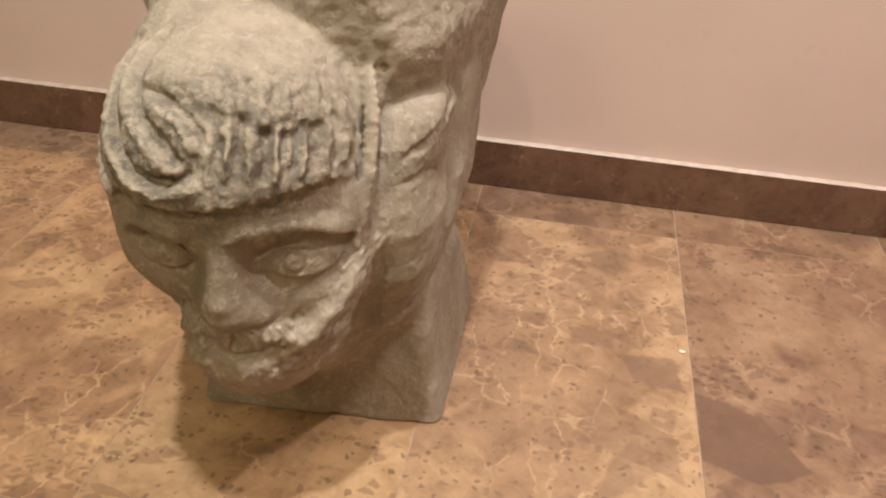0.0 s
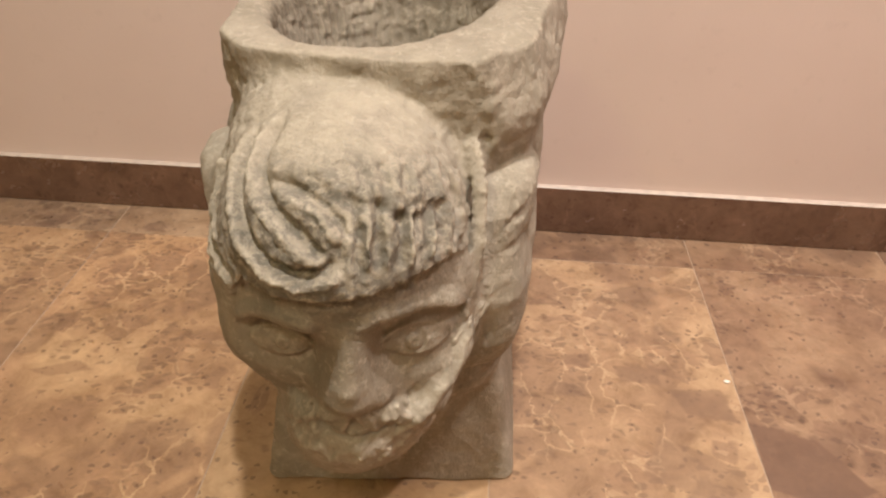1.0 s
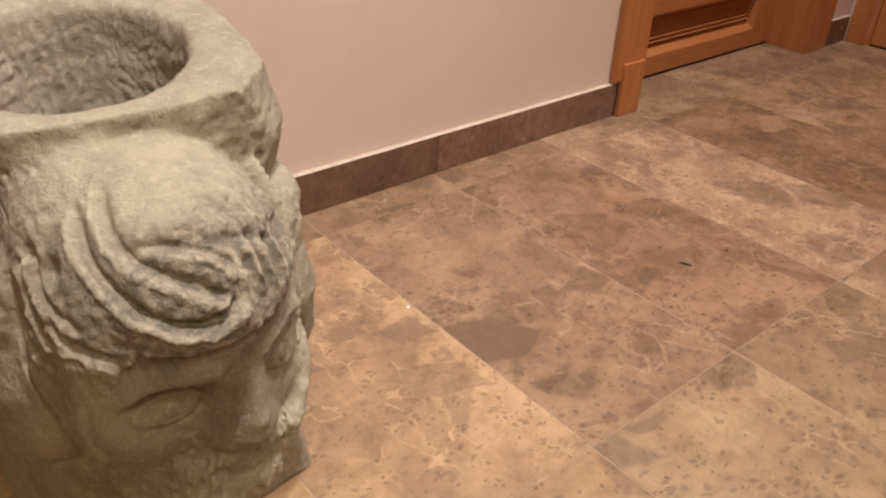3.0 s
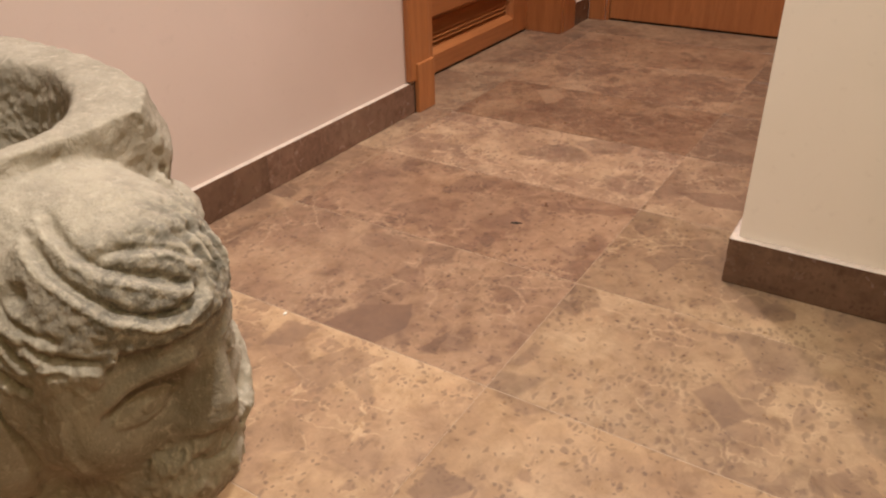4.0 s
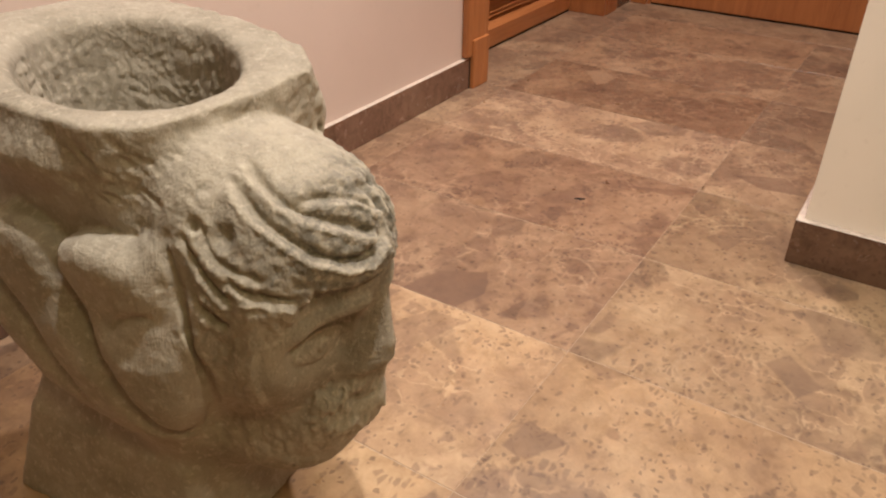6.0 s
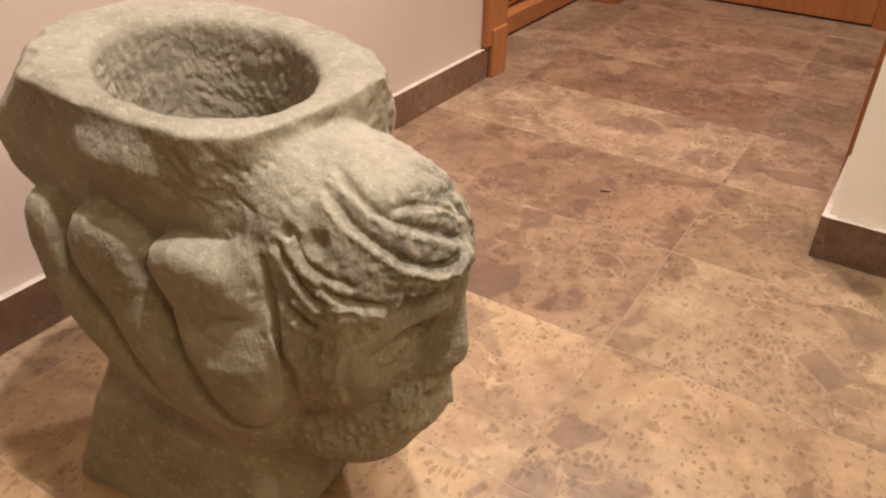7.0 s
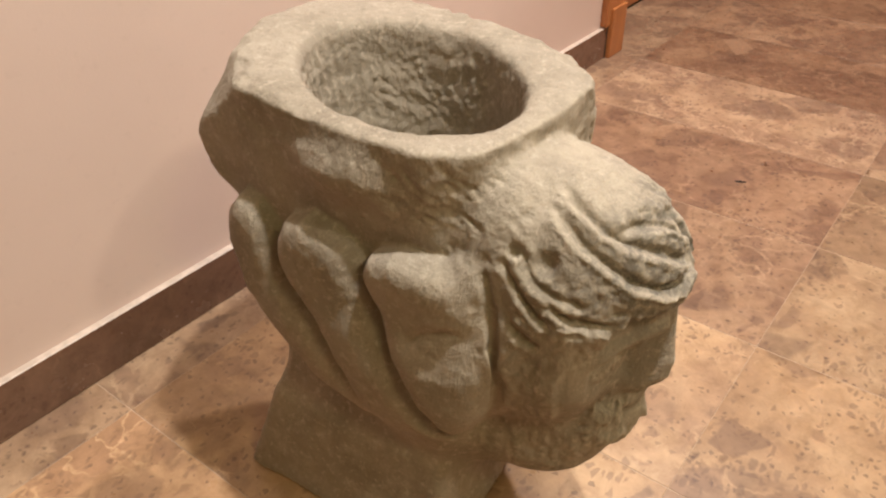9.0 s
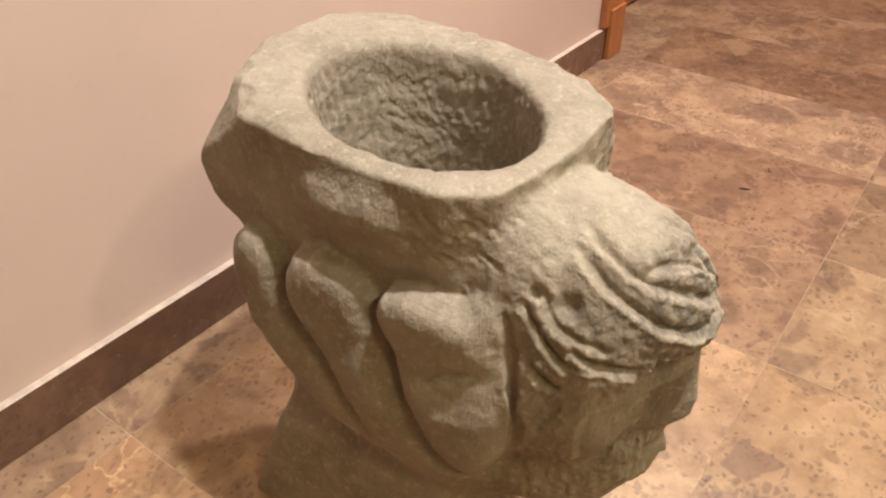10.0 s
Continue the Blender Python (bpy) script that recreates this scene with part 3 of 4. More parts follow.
def carve_figure():
    f = Field((-0.210, -0.290, -0.008), (0.205, 0.285, 0.510), 0.0018)

    # rough block that it stands on, tapering upwards
    def plinth(x, y, z):
        slope = 0.16 * z + 0.25 * np.maximum(z - 0.12, 0)
        front = -0.0740 - y + 0.06 * z + 0.085 * x
        back = y - 0.185 + 0.30 * z
        side = np.maximum(x - 0.141 + slope, -0.131 - 0.116 * y - x + slope)
        ends = np.maximum(front, back)
        k = np.maximum(0.016 - np.abs(side - ends), 0) / 0.016
        return np.maximum(np.maximum(np.maximum(side, ends) + k * k * 0.004, z - 0.24), 0.001 - z)
    f.add(plinth, (-0.17, -0.1, 0.0), (0.16, 0.21, 0.25), 0.01)

    # trunk of the figure under the vessel
    heights = [0.06, 0.12, 0.17, 0.22, 0.28, 0.345, 0.375, 0.40, 0.45]

    def trunk(x, y, z):
        rx = np.interp(z, heights, [0.080, 0.086, 0.096, 0.106, 0.114, 0.116, 0.115, 0.114, 0.112]).astype(np.float32)
        ry = np.interp(z, heights, [0.100, 0.108, 0.124, 0.142, 0.156, 0.160, 0.156, 0.152, 0.150]).astype(np.float32)
        q = ((np.abs(x + 0.006) / rx) ** 2.6 + (np.abs(y - 0.055) / ry) ** 2.6) ** (1 / 2.6)
        return np.maximum((q - 1) * 0.10, np.maximum(z - 0.45, 0.05 - z))
    f.add(trunk, (-0.16, -0.15, 0.05), (0.17, 0.24, 0.45), 0.03)

    # the vessel: an uneven many-sided block
    rim = [(-0.088, -0.102), (0.0, -0.113), (0.078, -0.106), (0.116, -0.064), (0.142, 0.060), (0.152, 0.165), (0.100, 0.238),
           (0.005, 0.234), (-0.076, 0.190), (-0.131, 0.114), (-0.124, 0.03), (-0.127, -0.055)]
    flare = [0.0, 0.0, 0.30, 0.32, 0.20, 0.15, 0.4, 0.55, 0.68, -0.02, -0.06, 0.0]
    turn = [0.437, 0.437, 0.437, 0.437, 0.437, 0.437, 0.437, 0.42, 0.405, 0.405, 0.40, 0.40]
    inward = [0.10, 0.10, 0.235, 0.244, 0.19, 0.17, 0.28, 0.35, 1.0, 0.5, 0.05, 0.0]

    def vessel(x, y, z):
        d = z - 0.487 - 0.004 * np.sin(9 * x + 14 * y) - 0.05 * np.maximum(y - 0.06, 0)
        for i, (a, b) in enumerate(rim):
            c, e = rim[(i + 1) % len(rim)]
            l = math.hypot(c - a, e - b)
            nx, ny = (e - b) / l, -(c - a) / l
            bend = 0.5 * (turn[i] - z + np.sqrt((turn[i] - z) ** 2 + 0.00006))
            grow = flare[i] * (0.487 - z - bend) - inward[i] * bend
            p = ((x - a) * nx + (y - b) * ny - grow) * 0.96
            k = 0.005
            h = np.maximum(k - np.abs(d - p), 0) / k
            d = np.maximum(d, p) + h * h * k * 0.25
        return np.maximum(d, 0.30 - z)
    f.add(vessel, (-0.2, -0.15, 0.30), (0.2, 0.275, 0.50), 0.012)

    # hands that hold it: broad fingers side by side, divided by grooves
    palm = [(0.077, 0.345), (0.072, 0.370), (0.058, 0.388), (0.035, 0.398), (0.009, 0.392), (-0.010, 0.382), (-0.021, 0.366), (-0.034, 0.385), (-0.059, 0.394), (-0.093, 0.393),
            (-0.114, 0.386), (-0.127, 0.372), (-0.132, 0.365), (-0.139, 0.335), (-0.143, 0.290), (-0.137, 0.240), (-0.108, 0.185), (-0.050, 0.168), (0.000, 0.166),
            (0.045, 0.190), (0.096, 0.240), (0.135, 0.275), (0.156, 0.330), (0.148, 0.365), (0.128, 0.386), (0.102, 0.384), (0.086, 0.366)]
    # grooves: y, z, depth, reach
    grooves = [[(0.080, 0.385, 0.024, 0.016), (0.079, 0.345, 0.024, 0.022), (0.070, 0.318, 0.026, 0.034), (0.036, 0.282, 0.022, 0.034), (0.013, 0.243, 0.016, 0.032), (-0.008, 0.205, 0.006, 0.022)],
               [(-0.021, 0.395, 0.018, 0.012), (-0.021, 0.360, 0.019, 0.019), (-0.032, 0.332, 0.022, 0.031), (-0.050, 0.285, 0.022, 0.033), (-0.070, 0.245, 0.019, 0.030), (-0.092, 0.216, 0.012, 0.022), (-0.118, 0.196, 0.006, 0.018)],
               [(-0.076, 0.312, 0.002, 0.012), (-0.088, 0.328, 0.0055, 0.014), (-0.110, 0.338, 0.0065, 0.014), (-0.136, 0.336, 0.006, 0.014)],
               [(-0.086, 0.222, 0.010, 0.020), (-0.108, 0.200, 0.011, 0.018), (-0.130, 0.205, 0.010, 0.018), (-0.142, 0.235, 0.008, 0.016)]]

    def hand(s, shift):
        def form(x, y, z):
            y = y - 0.010
            out = np.interp(y, [-0.140, -0.09, -0.05, 0.0, 0.06, 0.12, 0.16], [0.130, 0.142, 0.146, 0.149, 0.149, 0.144, 0.136])
            out = out - np.interp(z, [0.15, 0.18, 0.21, 0.25, 0.29], [0.040, 0.022, 0.010, 0.002, 0.0]) + shift
            out = out - np.interp(z, [0.29, 0.325, 0.355, 0.388], [0.0, 0.007, 0.006, 0.0]) * np.clip(0.5 - y / 0.08, 0, 1)
            out = np.broadcast_to(out, np.broadcast_shapes(y.shape, z.shape)).copy()
            for path in grooves:
                worst = 0.0
                for (ay, az, da, ra), (by, bz, db, rb) in zip(path, path[1:]):
                    wy, wz = by - ay, bz - az
                    t = np.clip(((y - ay) * wy + (z - az) * wz) / (wy * wy + wz * wz), 0, 1)
                    far = np.sqrt((y - ay - t * wy) ** 2 + (z - az - t * wz) ** 2)
                    fall = np.maximum(1 - far / (ra + (rb - ra) * t), 0)
                    worst = np.maximum(worst, (1.0 if s < 0 else 0.6) * (da + (db - da) * t) * (0.75 * fall ** 2 + 0.25 * fall ** 6))
                out = out - worst
            away = 1.0
            inside = np.zeros(out.shape, bool)
            for (ay, az), (by, bz) in zip(palm, palm[1:] + palm[:1]):
                wy, wz = by - ay, bz - az
                t = np.clip(((y - ay) * wy + (z - az) * wz) / (wy * wy + wz * wz), 0, 1)
                away = np.minimum(away, np.sqrt((y - ay - t * wy) ** 2 + (z - az - t * wz) ** 2))
                if az != bz:
                    inside ^= ((az > z) != (bz > z)) & (y < wy * (z - az) / (bz - az) + ay)
            flat = np.where(inside, -away, away)
            side = s * x - out
            k = 0.028
            h = np.maximum(k - np.abs(side - flat), 0) / k
            return np.maximum(np.maximum(side, flat) + h * h * k * 0.25, 0.03 - s * x) * 0.9
        lo, hi = (-0.16, -0.03) if s < 0 else (0.03, 0.16)
        f.add(form, (lo, -0.150, 0.15), (hi, 0.17, 0.42), 0.004)

    for s, shift in ((-1, 0.002), (1, -0.008)):
        f.ball((s * 0.066, 0.030, 0.230), (0.050, 0.110, 0.080), 0.02)
        f.ball((s * 0.074, -0.040, 0.185), (0.044, 0.065, 0.050), 0.02)
        hand(s, shift)

    # smooth hollow between vessel and crown, a scooped place in the vessel's side
    f.ball((-0.006, -0.098, 0.408), (0.072, 0.030, 0.040), 0.016)
    f.ball((-0.090, 0.016, 0.446), (0.046, 0.058, 0.026), 0.020)
    # head
    f.ball((-0.012, -0.128, 0.366), (0.083, 0.112, 0.090), 0.010)
    f.ball((-0.045, -0.112, 0.400), (0.060, 0.050, 0.064), 0.014)
    f.ball((-0.003, -0.112, 0.290), (0.079, 0.106, 0.125), 0.02)
    # broad flat flank of the face
    f.slab((-0.045, -0.140, 0.320), (0.053, 0.070, 0.056), 0.030, 0.02)
    f.slab((-0.028, -0.128, 0.246), (0.034, 0.058, 0.044), 0.030, 0.03)
    f.ball((0.002, -0.112, 0.222), (0.062, 0.102, 0.088), 0.02)
    f.ball((-0.084, -0.122, 0.310), (0.024, 0.024, 0.075), 0.006)
    f.ball((-0.096, -0.112, 0.335), (0.021, 0.020, 0.055), 0.006)
    f.ball((-0.104, -0.130, 0.322), (0.013, 0.020, 0.032), 0.008)
    f.ball((-0.098, -0.104, 0.376), (0.024, 0.024, 0.026), 0.008)
    f.ball((-0.090, -0.138, 0.335), (0.017, 0.020, 0.036), 0.012)
    for s in (-1, 1):
        f.ball((0.003 + s * 0.039, -0.120, 0.300 if s > 0 else 0.315), (0.045, 0.072, 0.090) if s > 0 else (0.044, 0.082, 0.075), 0.02)
        f.ball((0.004 + s * 0.034, -0.148, 0.225), (0.026, 0.018, 0.030), 0.02)
    f.ball((-0.004, -0.04, 0.17), (0.085, 0.10, 0.10), 0.03)
    f.ball((0.066, -0.142, 0.335), (0.018, 0.020, 0.036), 0.012)
    f.ball((-0.006, -0.128, 0.192), (0.060, 0.076, 0.040), 0.025)
    f.ball((0.004, -0.160, 0.224), (0.030, 0.063, 0.036), 0.02)
    f.ball((-0.020, -0.120, 0.166), (0.052, 0.074, 0.046), 0.03)
    f.ball((-0.026, -0.168, 0.208), (0.030, 0.044, 0.030), 0.02)
    f.slab((-0.052, -0.150, 0.285), (0.040, 0.045, 0.040), 0.026, 0.02)
    # cheeks, brows, eyes, nose; the face leans a little to one side
    def front(x, z, lift=0.0):
        return f.onto((x, -0.29, z), (0, 1, 0), lift)

    f.settle()
    eyes = ((-1, -0.049, 0.3065), (1, 0.047, 0.3040))
    for s, ex, ez in eyes:
        f.ball((ex * 0.88, -0.158, 0.262), (0.032, 0.024, 0.038), 0.024)
    cut, (x, y, z) = f.window((-0.10, -0.29, 0.235), (0.10, -0.10, 0.385))
    relief = np.zeros(np.broadcast_shapes(x.shape, z.shape), np.float32)

    def step(v, a, c):
        t = np.clip((v - a) / (c - a), 0, 1)
        return t * t * (3 - 2 * t)

    for s, ex, ez in eyes:
        crisp = 0.9 if s > 0 else 0.85
        u = s * (x - ex) * (1.30 if s < 0 else 1.24)
        v = z - ez + (0.22 if s > 0 else 0.10) * u
        w = np.clip(1 - (u / 0.030) ** 2, 0, 1)
        brow = np.interp(u, [-0.042, -0.034, -0.026, -0.012, 0.004, 0.020, 0.034, 0.048], [0.026, 0.0285, 0.0305, 0.0320, 0.0320, 0.0290, 0.0220, 0.0120])
        span = step(u, -0.040, -0.028) * (1 - step(u, 0.030, 0.050))
        hollow = (1 - step(v, brow - 0.004, brow + 0.002)) * step(v, -0.036, -0.002)
        relief -= (0.0060 if s > 0 else 0.0074) * hollow * span
        relief += (0.0040 if s > 0 else 0.0056) * step(v, brow - 0.001, brow + 0.004) * (1 - step(v, brow + 0.008, brow + 0.018)) * step(u, -0.050, -0.034) * (1 - step(u, 0.030, 0.046))
        top, low = 0.0150 * w ** 0.7, -0.0120 * w ** 0.7
        ball = np.clip(1 - (u / 0.028) ** 2 - (v / 0.0135) ** 2, 0, 1)
        relief += 0.0072 * np.sqrt(ball) * step(v, low - 0.001, low + 0.003) * (1 - step(v, top - 0.003, top + 0.001))
        ends = (np.abs(u) < 0.0330) * step(0.0335 - np.abs(u), 0, 0.006)
        relief += 0.0046 * crisp * np.exp(-((v - top - 0.0010) / 0.0032) ** 2) * ends
        relief += 0.0030 * crisp * np.exp(-((v - low) / 0.0028) ** 2) * ends
        iris = np.sqrt((u + 0.002) ** 2 + (v - 0.001) ** 2)
        relief -= 0.0019 * crisp * np.exp(-((iris - 0.0082) / 0.0018) ** 2) * (v < top - 0.002)
        relief -= 0.0012 * np.exp(-(iris / 0.0028) ** 2)
    # broad nose, widening to the wings
    height = np.interp(z, [0.246, 0.252, 0.258, 0.265, 0.274, 0.290, 0.316, 0.334, 0.350], [0.0, 0.004, 0.0110, 0.0190, 0.0250, 0.0255, 0.0155, 0.0075, 0.0])
    half = np.interp(z, [0.247, 0.257, 0.270, 0.287, 0.315, 0.335], [0.037, 0.038, 0.037, 0.030, 0.021, 0.018])
    across = np.abs(x - 0.004 - 0.06 * (z - 0.30)) / half
    relief += height * (1 - step(across, 0.06, 1.05))
    relief += 0.003 * np.exp(-((np.abs(x - 0.004) - 0.022) / 0.006) ** 2 - ((z - 0.2640) / 0.007) ** 2)
    relief -= 0.005 * np.exp(-((np.abs(x - 0.004) - 0.011) / 0.0045) ** 2 - ((z - 0.2520) / 0.003) ** 2)
    f.d[cut] -= relief * (1 - step(y, -0.160, -0.115))
    # rub the flank smooth
    cut, (x, y, z) = f.window((-0.135, -0.225, 0.185), (-0.030, -0.118, 0.365))
    f.rub((-0.135, -0.225, 0.185), (-0.030, -0.118, 0.365), 5, lambda x, y, z: (1 - step(x, -0.088, -0.074)) * step(y, -0.223, -0.205) * (1 - step(y, -0.135, -0.120))
          * step(z, 0.188, 0.21) * (1 - step(z, 0.345, 0.36)))
    block = f.d[cut]
    # hair before the ear ends in a straight edge towards the cheek; strands combed down and forward
    side = 1 - step(x, -0.074, -0.060)
    edge = np.interp(z, [0.240, 0.267, 0.308, 0.344], [-0.176, -0.188, -0.190, -0.197]).astype(np.float32)
    burn = step(y, edge - 0.001, edge + 0.0035) * (1 - step(y, -0.150, -0.128)) * step(z, 0.236, 0.262)
    lean = y + 0.34 * (z - 0.30) + 1.6 * (z - 0.30) ** 2 + 0.0016 * np.sin(z * 210 + y * 90) + 0.0010 * np.sin(z * 470 - y * 160)
    comb = np.sin(lean * 6.2832 / 0.0098) + 0.45 * np.sin(lean * 6.2832 / 0.0053 + z * 60)
    broken = 0.6 + 0.4 * np.sin(z * 230 + np.floor(lean / 0.0098) * 2.4)
    hairy = (1 - step(y, -0.128, -0.114)) * step(y, edge, edge + 0.006) * (1 - step(z, 0.355, 0.365)) * step(z, 0.195, 0.23)
    low = step(z, 0.188, 0.2) * (1 - step(z, 0.236, 0.262)) * (1 - step(y, -0.128, -0.114)) * step(y, -0.223, -0.205)
    block = block - side * (0.0034 * burn + (0.00085 * np.maximum(hairy, low)) * comb * broken)
    f.d[cut] = block
    f.settle()
    rng = np.random.RandomState(7)
    # lips, then the moustache over them
    for s in (-1, 1):
        f.strand([front(0.004 + s * u, v, -0.005) for u, v in ((0.004, 0.2500), (0.022, 0.2470), (0.040, 0.2390), (0.050, 0.2320))], [0.0050, 0.0055, 0.0040, 0.002], 0.010)
    f.strand([front(x, z, -0.002) for x, z in ((-0.016, 0.2150), (0.006, 0.2150), (0.026, 0.2165))], [0.004, 0.0055, 0.004], 0.005)
    f.settle()
    f.strand([front(x, z) for x, z in ((-0.024, 0.2265), (-0.008, 0.2275), (0.006, 0.2280), (0.018, 0.2305), (0.034, 0.2350))], [0.0015, 0.0028, 0.0030, 0.0028, 0.0015], 0.002, True)
    f.settle()
    for s in (-1, 1):
        for i in range(11 if s > 0 else 9):
            u = 0.003 + 0.0053 * i
            z = 0.258 - 0.0045 * (u / 0.03) ** 2 - 0.06 * u
            p, q = front(0.004 + s * u, z, 0.0), front(0.004 + s * (u + 0.006), z - 0.021, 0.0)
            m = front((p[0] + q[0]) / 2, z - 0.010, 0.0012)
            f.strand([p, m, q], [0.0022, 0.0036, 0.0026], 0.0012)
    f.settle()
    # short curled beard round the chin and along the jaw up to the hair
    spots = []
    for i in range(230):
        spots.append((rng.uniform(-0.050, 0.066), rng.uniform(0.0, 1.0)))
    for x, v in sorted(spots):
        z = 0.188 + 9.0 * (x - 0.003) ** 2 + v * 0.036
        if abs(x - 0.005) < 0.030 and 0.207 < z < 0.240:
            continue
        c = Vector(front(x, z, 0.0006))
        w = Vector((math.copysign(1, x) * rng.uniform(0.000, 0.006), 0, -rng.uniform(0.004, 0.008)))
        e = Vector(front(c.x + w.x, c.z + w.z, 0.0004))
        b = Vector(front(c.x - w.x, c.z - w.z, 0.0002))
        f.strand([tuple(b), tuple(c + Vector((0, -0.0008, 0))), tuple(e)], [0.0016, 0.0028, 0.0018], 0.0035)
    f.settle()
    for i in range(120):
        x, v = rng.uniform(-0.052, 0.068), rng.uniform(0, 1)
        z = 0.186 + 9.0 * (x - 0.003) ** 2 + v * 0.066
        if abs(x - 0.005) < 0.028 and (0.207 < z < 0.232 or z > 0.246) or z > 0.262:
            continue
        r = rng.uniform(0.0010, 0.0019)
        f.strand([front(x, z), front(x + rng.uniform(-0.002, 0.002), z - 0.004), front(x + math.copysign(rng.uniform(0, 0.004), x), z - rng.uniform(0.007, 0.011))], [0.6 * r, r, 0.6 * r], 0.0025, True)
    f.settle()
    # a strip of short curls from the hair down the cheek
    for i in range(34):
        t = i / 33
        z = 0.288 - 0.054 * t + rng.uniform(-0.002, 0.002)
        x = 0.076 + 0.002 * math.sin(3.0 * t) - 0.045 * max(0, t - 0.35) + rng.uniform(-0.004, 0.003)
        c = Vector(front(x, z, 0.0006))
        if c.y < -0.08:
            f.strand([tuple(c + Vector((0.006, 0.006, 0.004))), tuple(c), tuple(c + Vector((-0.005, -0.0005, -0.005)))], [0.0016, 0.0026, 0.0016], 0.003)
    # strands combed down the other side of the jaw
    f.settle()
    for i in range(8):
        y0, z0 = -0.134 - 0.007 * i, 0.296 + 0.003 * (i % 3) - 0.004 * i
        f.strand([f.onto((0.115, y0 - 0.011 * j, z0 - 0.017 * j), (-1, 0.10, 0), -0.0006) for j in range(4)], [0.0014, 0.0024, 0.0026, 0.0016], 0.004)

    # hair: a cap and combed locks on it
    centre, radius, left = (-0.012, -0.128, 0.368), (0.083, 0.113, 0.089), 0.091

    def scalp(a, e, lift=0.0):
        a, e = radians(a), radians(e)
        n = (math.cos(e) * math.sin(a), -math.cos(e) * math.cos(a), math.sin(e))
        return tuple(c + (r + lift) * v for c, r, v in zip(centre, radius if a > 0 else (left, *radius[1:]), n))

    def cap(x, y, z):
        wide = np.where(x < centre[0], left, radius[0]).astype(np.float32)
        p = [(v - c) / (r + 0.005) for v, c, r in zip((x, y, z), centre, (wide, *radius[1:]))]
        k0 = np.sqrt(p[0] ** 2 + p[1] ** 2 + p[2] ** 2)
        line = 0.374 - z - 1.5 * np.maximum(-(x + 0.01) - 0.055, 0) - 0.6 * np.maximum(x - 0.06, 0)
        return np.maximum((k0 - 1) * 0.10, line)
    f.add(cap, (-0.13, -0.26, 0.25), (0.10, -0.02, 0.475), 0.010)

    def lock(path, r, k=0.003, lift=0.0045):
        n = len(path)
        fine = []
        for i in range(n - 1):
            for t in (0.0, 0.5):
                fine.append((path[i][0] + t * (path[i + 1][0] - path[i][0]), path[i][1] + t * (path[i + 1][1] - path[i][1])))
        fine.append(path[-1])
        n = len(fine)
        f.strand([scalp(a, e, lift) for a, e in fine], [r * (0.7 + 0.45 * math.sin(math.pi * (0.12 + 0.8 * i / (n - 1)))) for i in range(n)], k)

    # what the chisel left on the cap: ridges with a valley on their crown side, a ragged step under the crown, fringe
    f.settle()
    cut, (x, y, z) = f.window((-0.125, -0.262, 0.300), (0.092, -0.045, 0.478))
    block = f.d[cut]
    near = np.argwhere(np.abs(block) < 0.014)
    at = np.stack([x.ravel()[near[:, 0]], y.ravel()[near[:, 1]], z.ravel()[near[:, 2]]], 1).astype(np.float64)
    u = at - np.array(centre)
    u /= np.where(u[:, :1] < 0, np.array([[left, *radius[1:]]]), np.array([radius]))
    size = np.linalg.norm(u, axis=1)
    u /= size[:, None]
    skin = np.array(centre) + u * np.where(u[:, :1] < 0, np.array([[left, *radius[1:]]]), np.array([radius]))
    relief = np.zeros(len(at))
    ragged = wave(skin, 70, 31) * 0.0022 + wave(skin, 200, 32) * 0.0009

    def along_line(path, wander=0.3):
        """Distance to a line on the cap, positive on its lower side, and the way gone along it from 0 to 1."""
        fine = []
        for i in range(len(path) - 1):
            fine += [(path[i][0] + t * (path[i + 1][0] - path[i][0]), path[i][1] + t * (path[i + 1][1] - path[i][1])) for t in (0.0, 0.5)]
        fine = [np.array(scalp(p, q)) for p, q in fine + [path[-1]]]
        best, side, way = np.full(len(at), 1.0), np.zeros(len(at)), np.zeros(len(at))
        for i in range(len(fine) - 1):
            w = fine[i + 1] - fine[i]
            t = np.clip(((skin - fine[i]) @ w) / (w @ w), 0, 1)
            gap = skin - fine[i] - t[:, None] * w
            far = np.linalg.norm(gap, axis=1)
            hit = far < best
            sign = np.sign(np.einsum("ij,ij->i", np.cross(np.broadcast_to(w, gap.shape), u), gap))
            best, side, way = np.where(hit, far, best), np.where(hit, sign, side), np.where(hit, (i + t) / (len(fine) - 1), way)
        return best * side + wander * ragged, way

    def bell(v, w):
        return np.exp(-(v / w) ** 2)

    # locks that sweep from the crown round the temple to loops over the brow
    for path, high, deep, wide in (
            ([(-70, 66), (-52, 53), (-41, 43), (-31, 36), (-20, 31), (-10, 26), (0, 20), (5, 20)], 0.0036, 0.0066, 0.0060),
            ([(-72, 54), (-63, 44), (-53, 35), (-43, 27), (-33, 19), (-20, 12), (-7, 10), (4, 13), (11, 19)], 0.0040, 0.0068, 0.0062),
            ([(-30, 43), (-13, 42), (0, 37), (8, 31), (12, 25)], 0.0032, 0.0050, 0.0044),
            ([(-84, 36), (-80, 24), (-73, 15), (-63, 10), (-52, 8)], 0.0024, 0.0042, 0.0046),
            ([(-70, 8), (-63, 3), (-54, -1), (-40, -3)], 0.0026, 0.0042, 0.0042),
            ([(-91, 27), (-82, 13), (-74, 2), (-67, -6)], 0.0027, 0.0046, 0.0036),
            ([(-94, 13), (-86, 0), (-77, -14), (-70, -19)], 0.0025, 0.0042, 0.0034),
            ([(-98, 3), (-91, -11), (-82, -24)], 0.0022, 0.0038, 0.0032)):
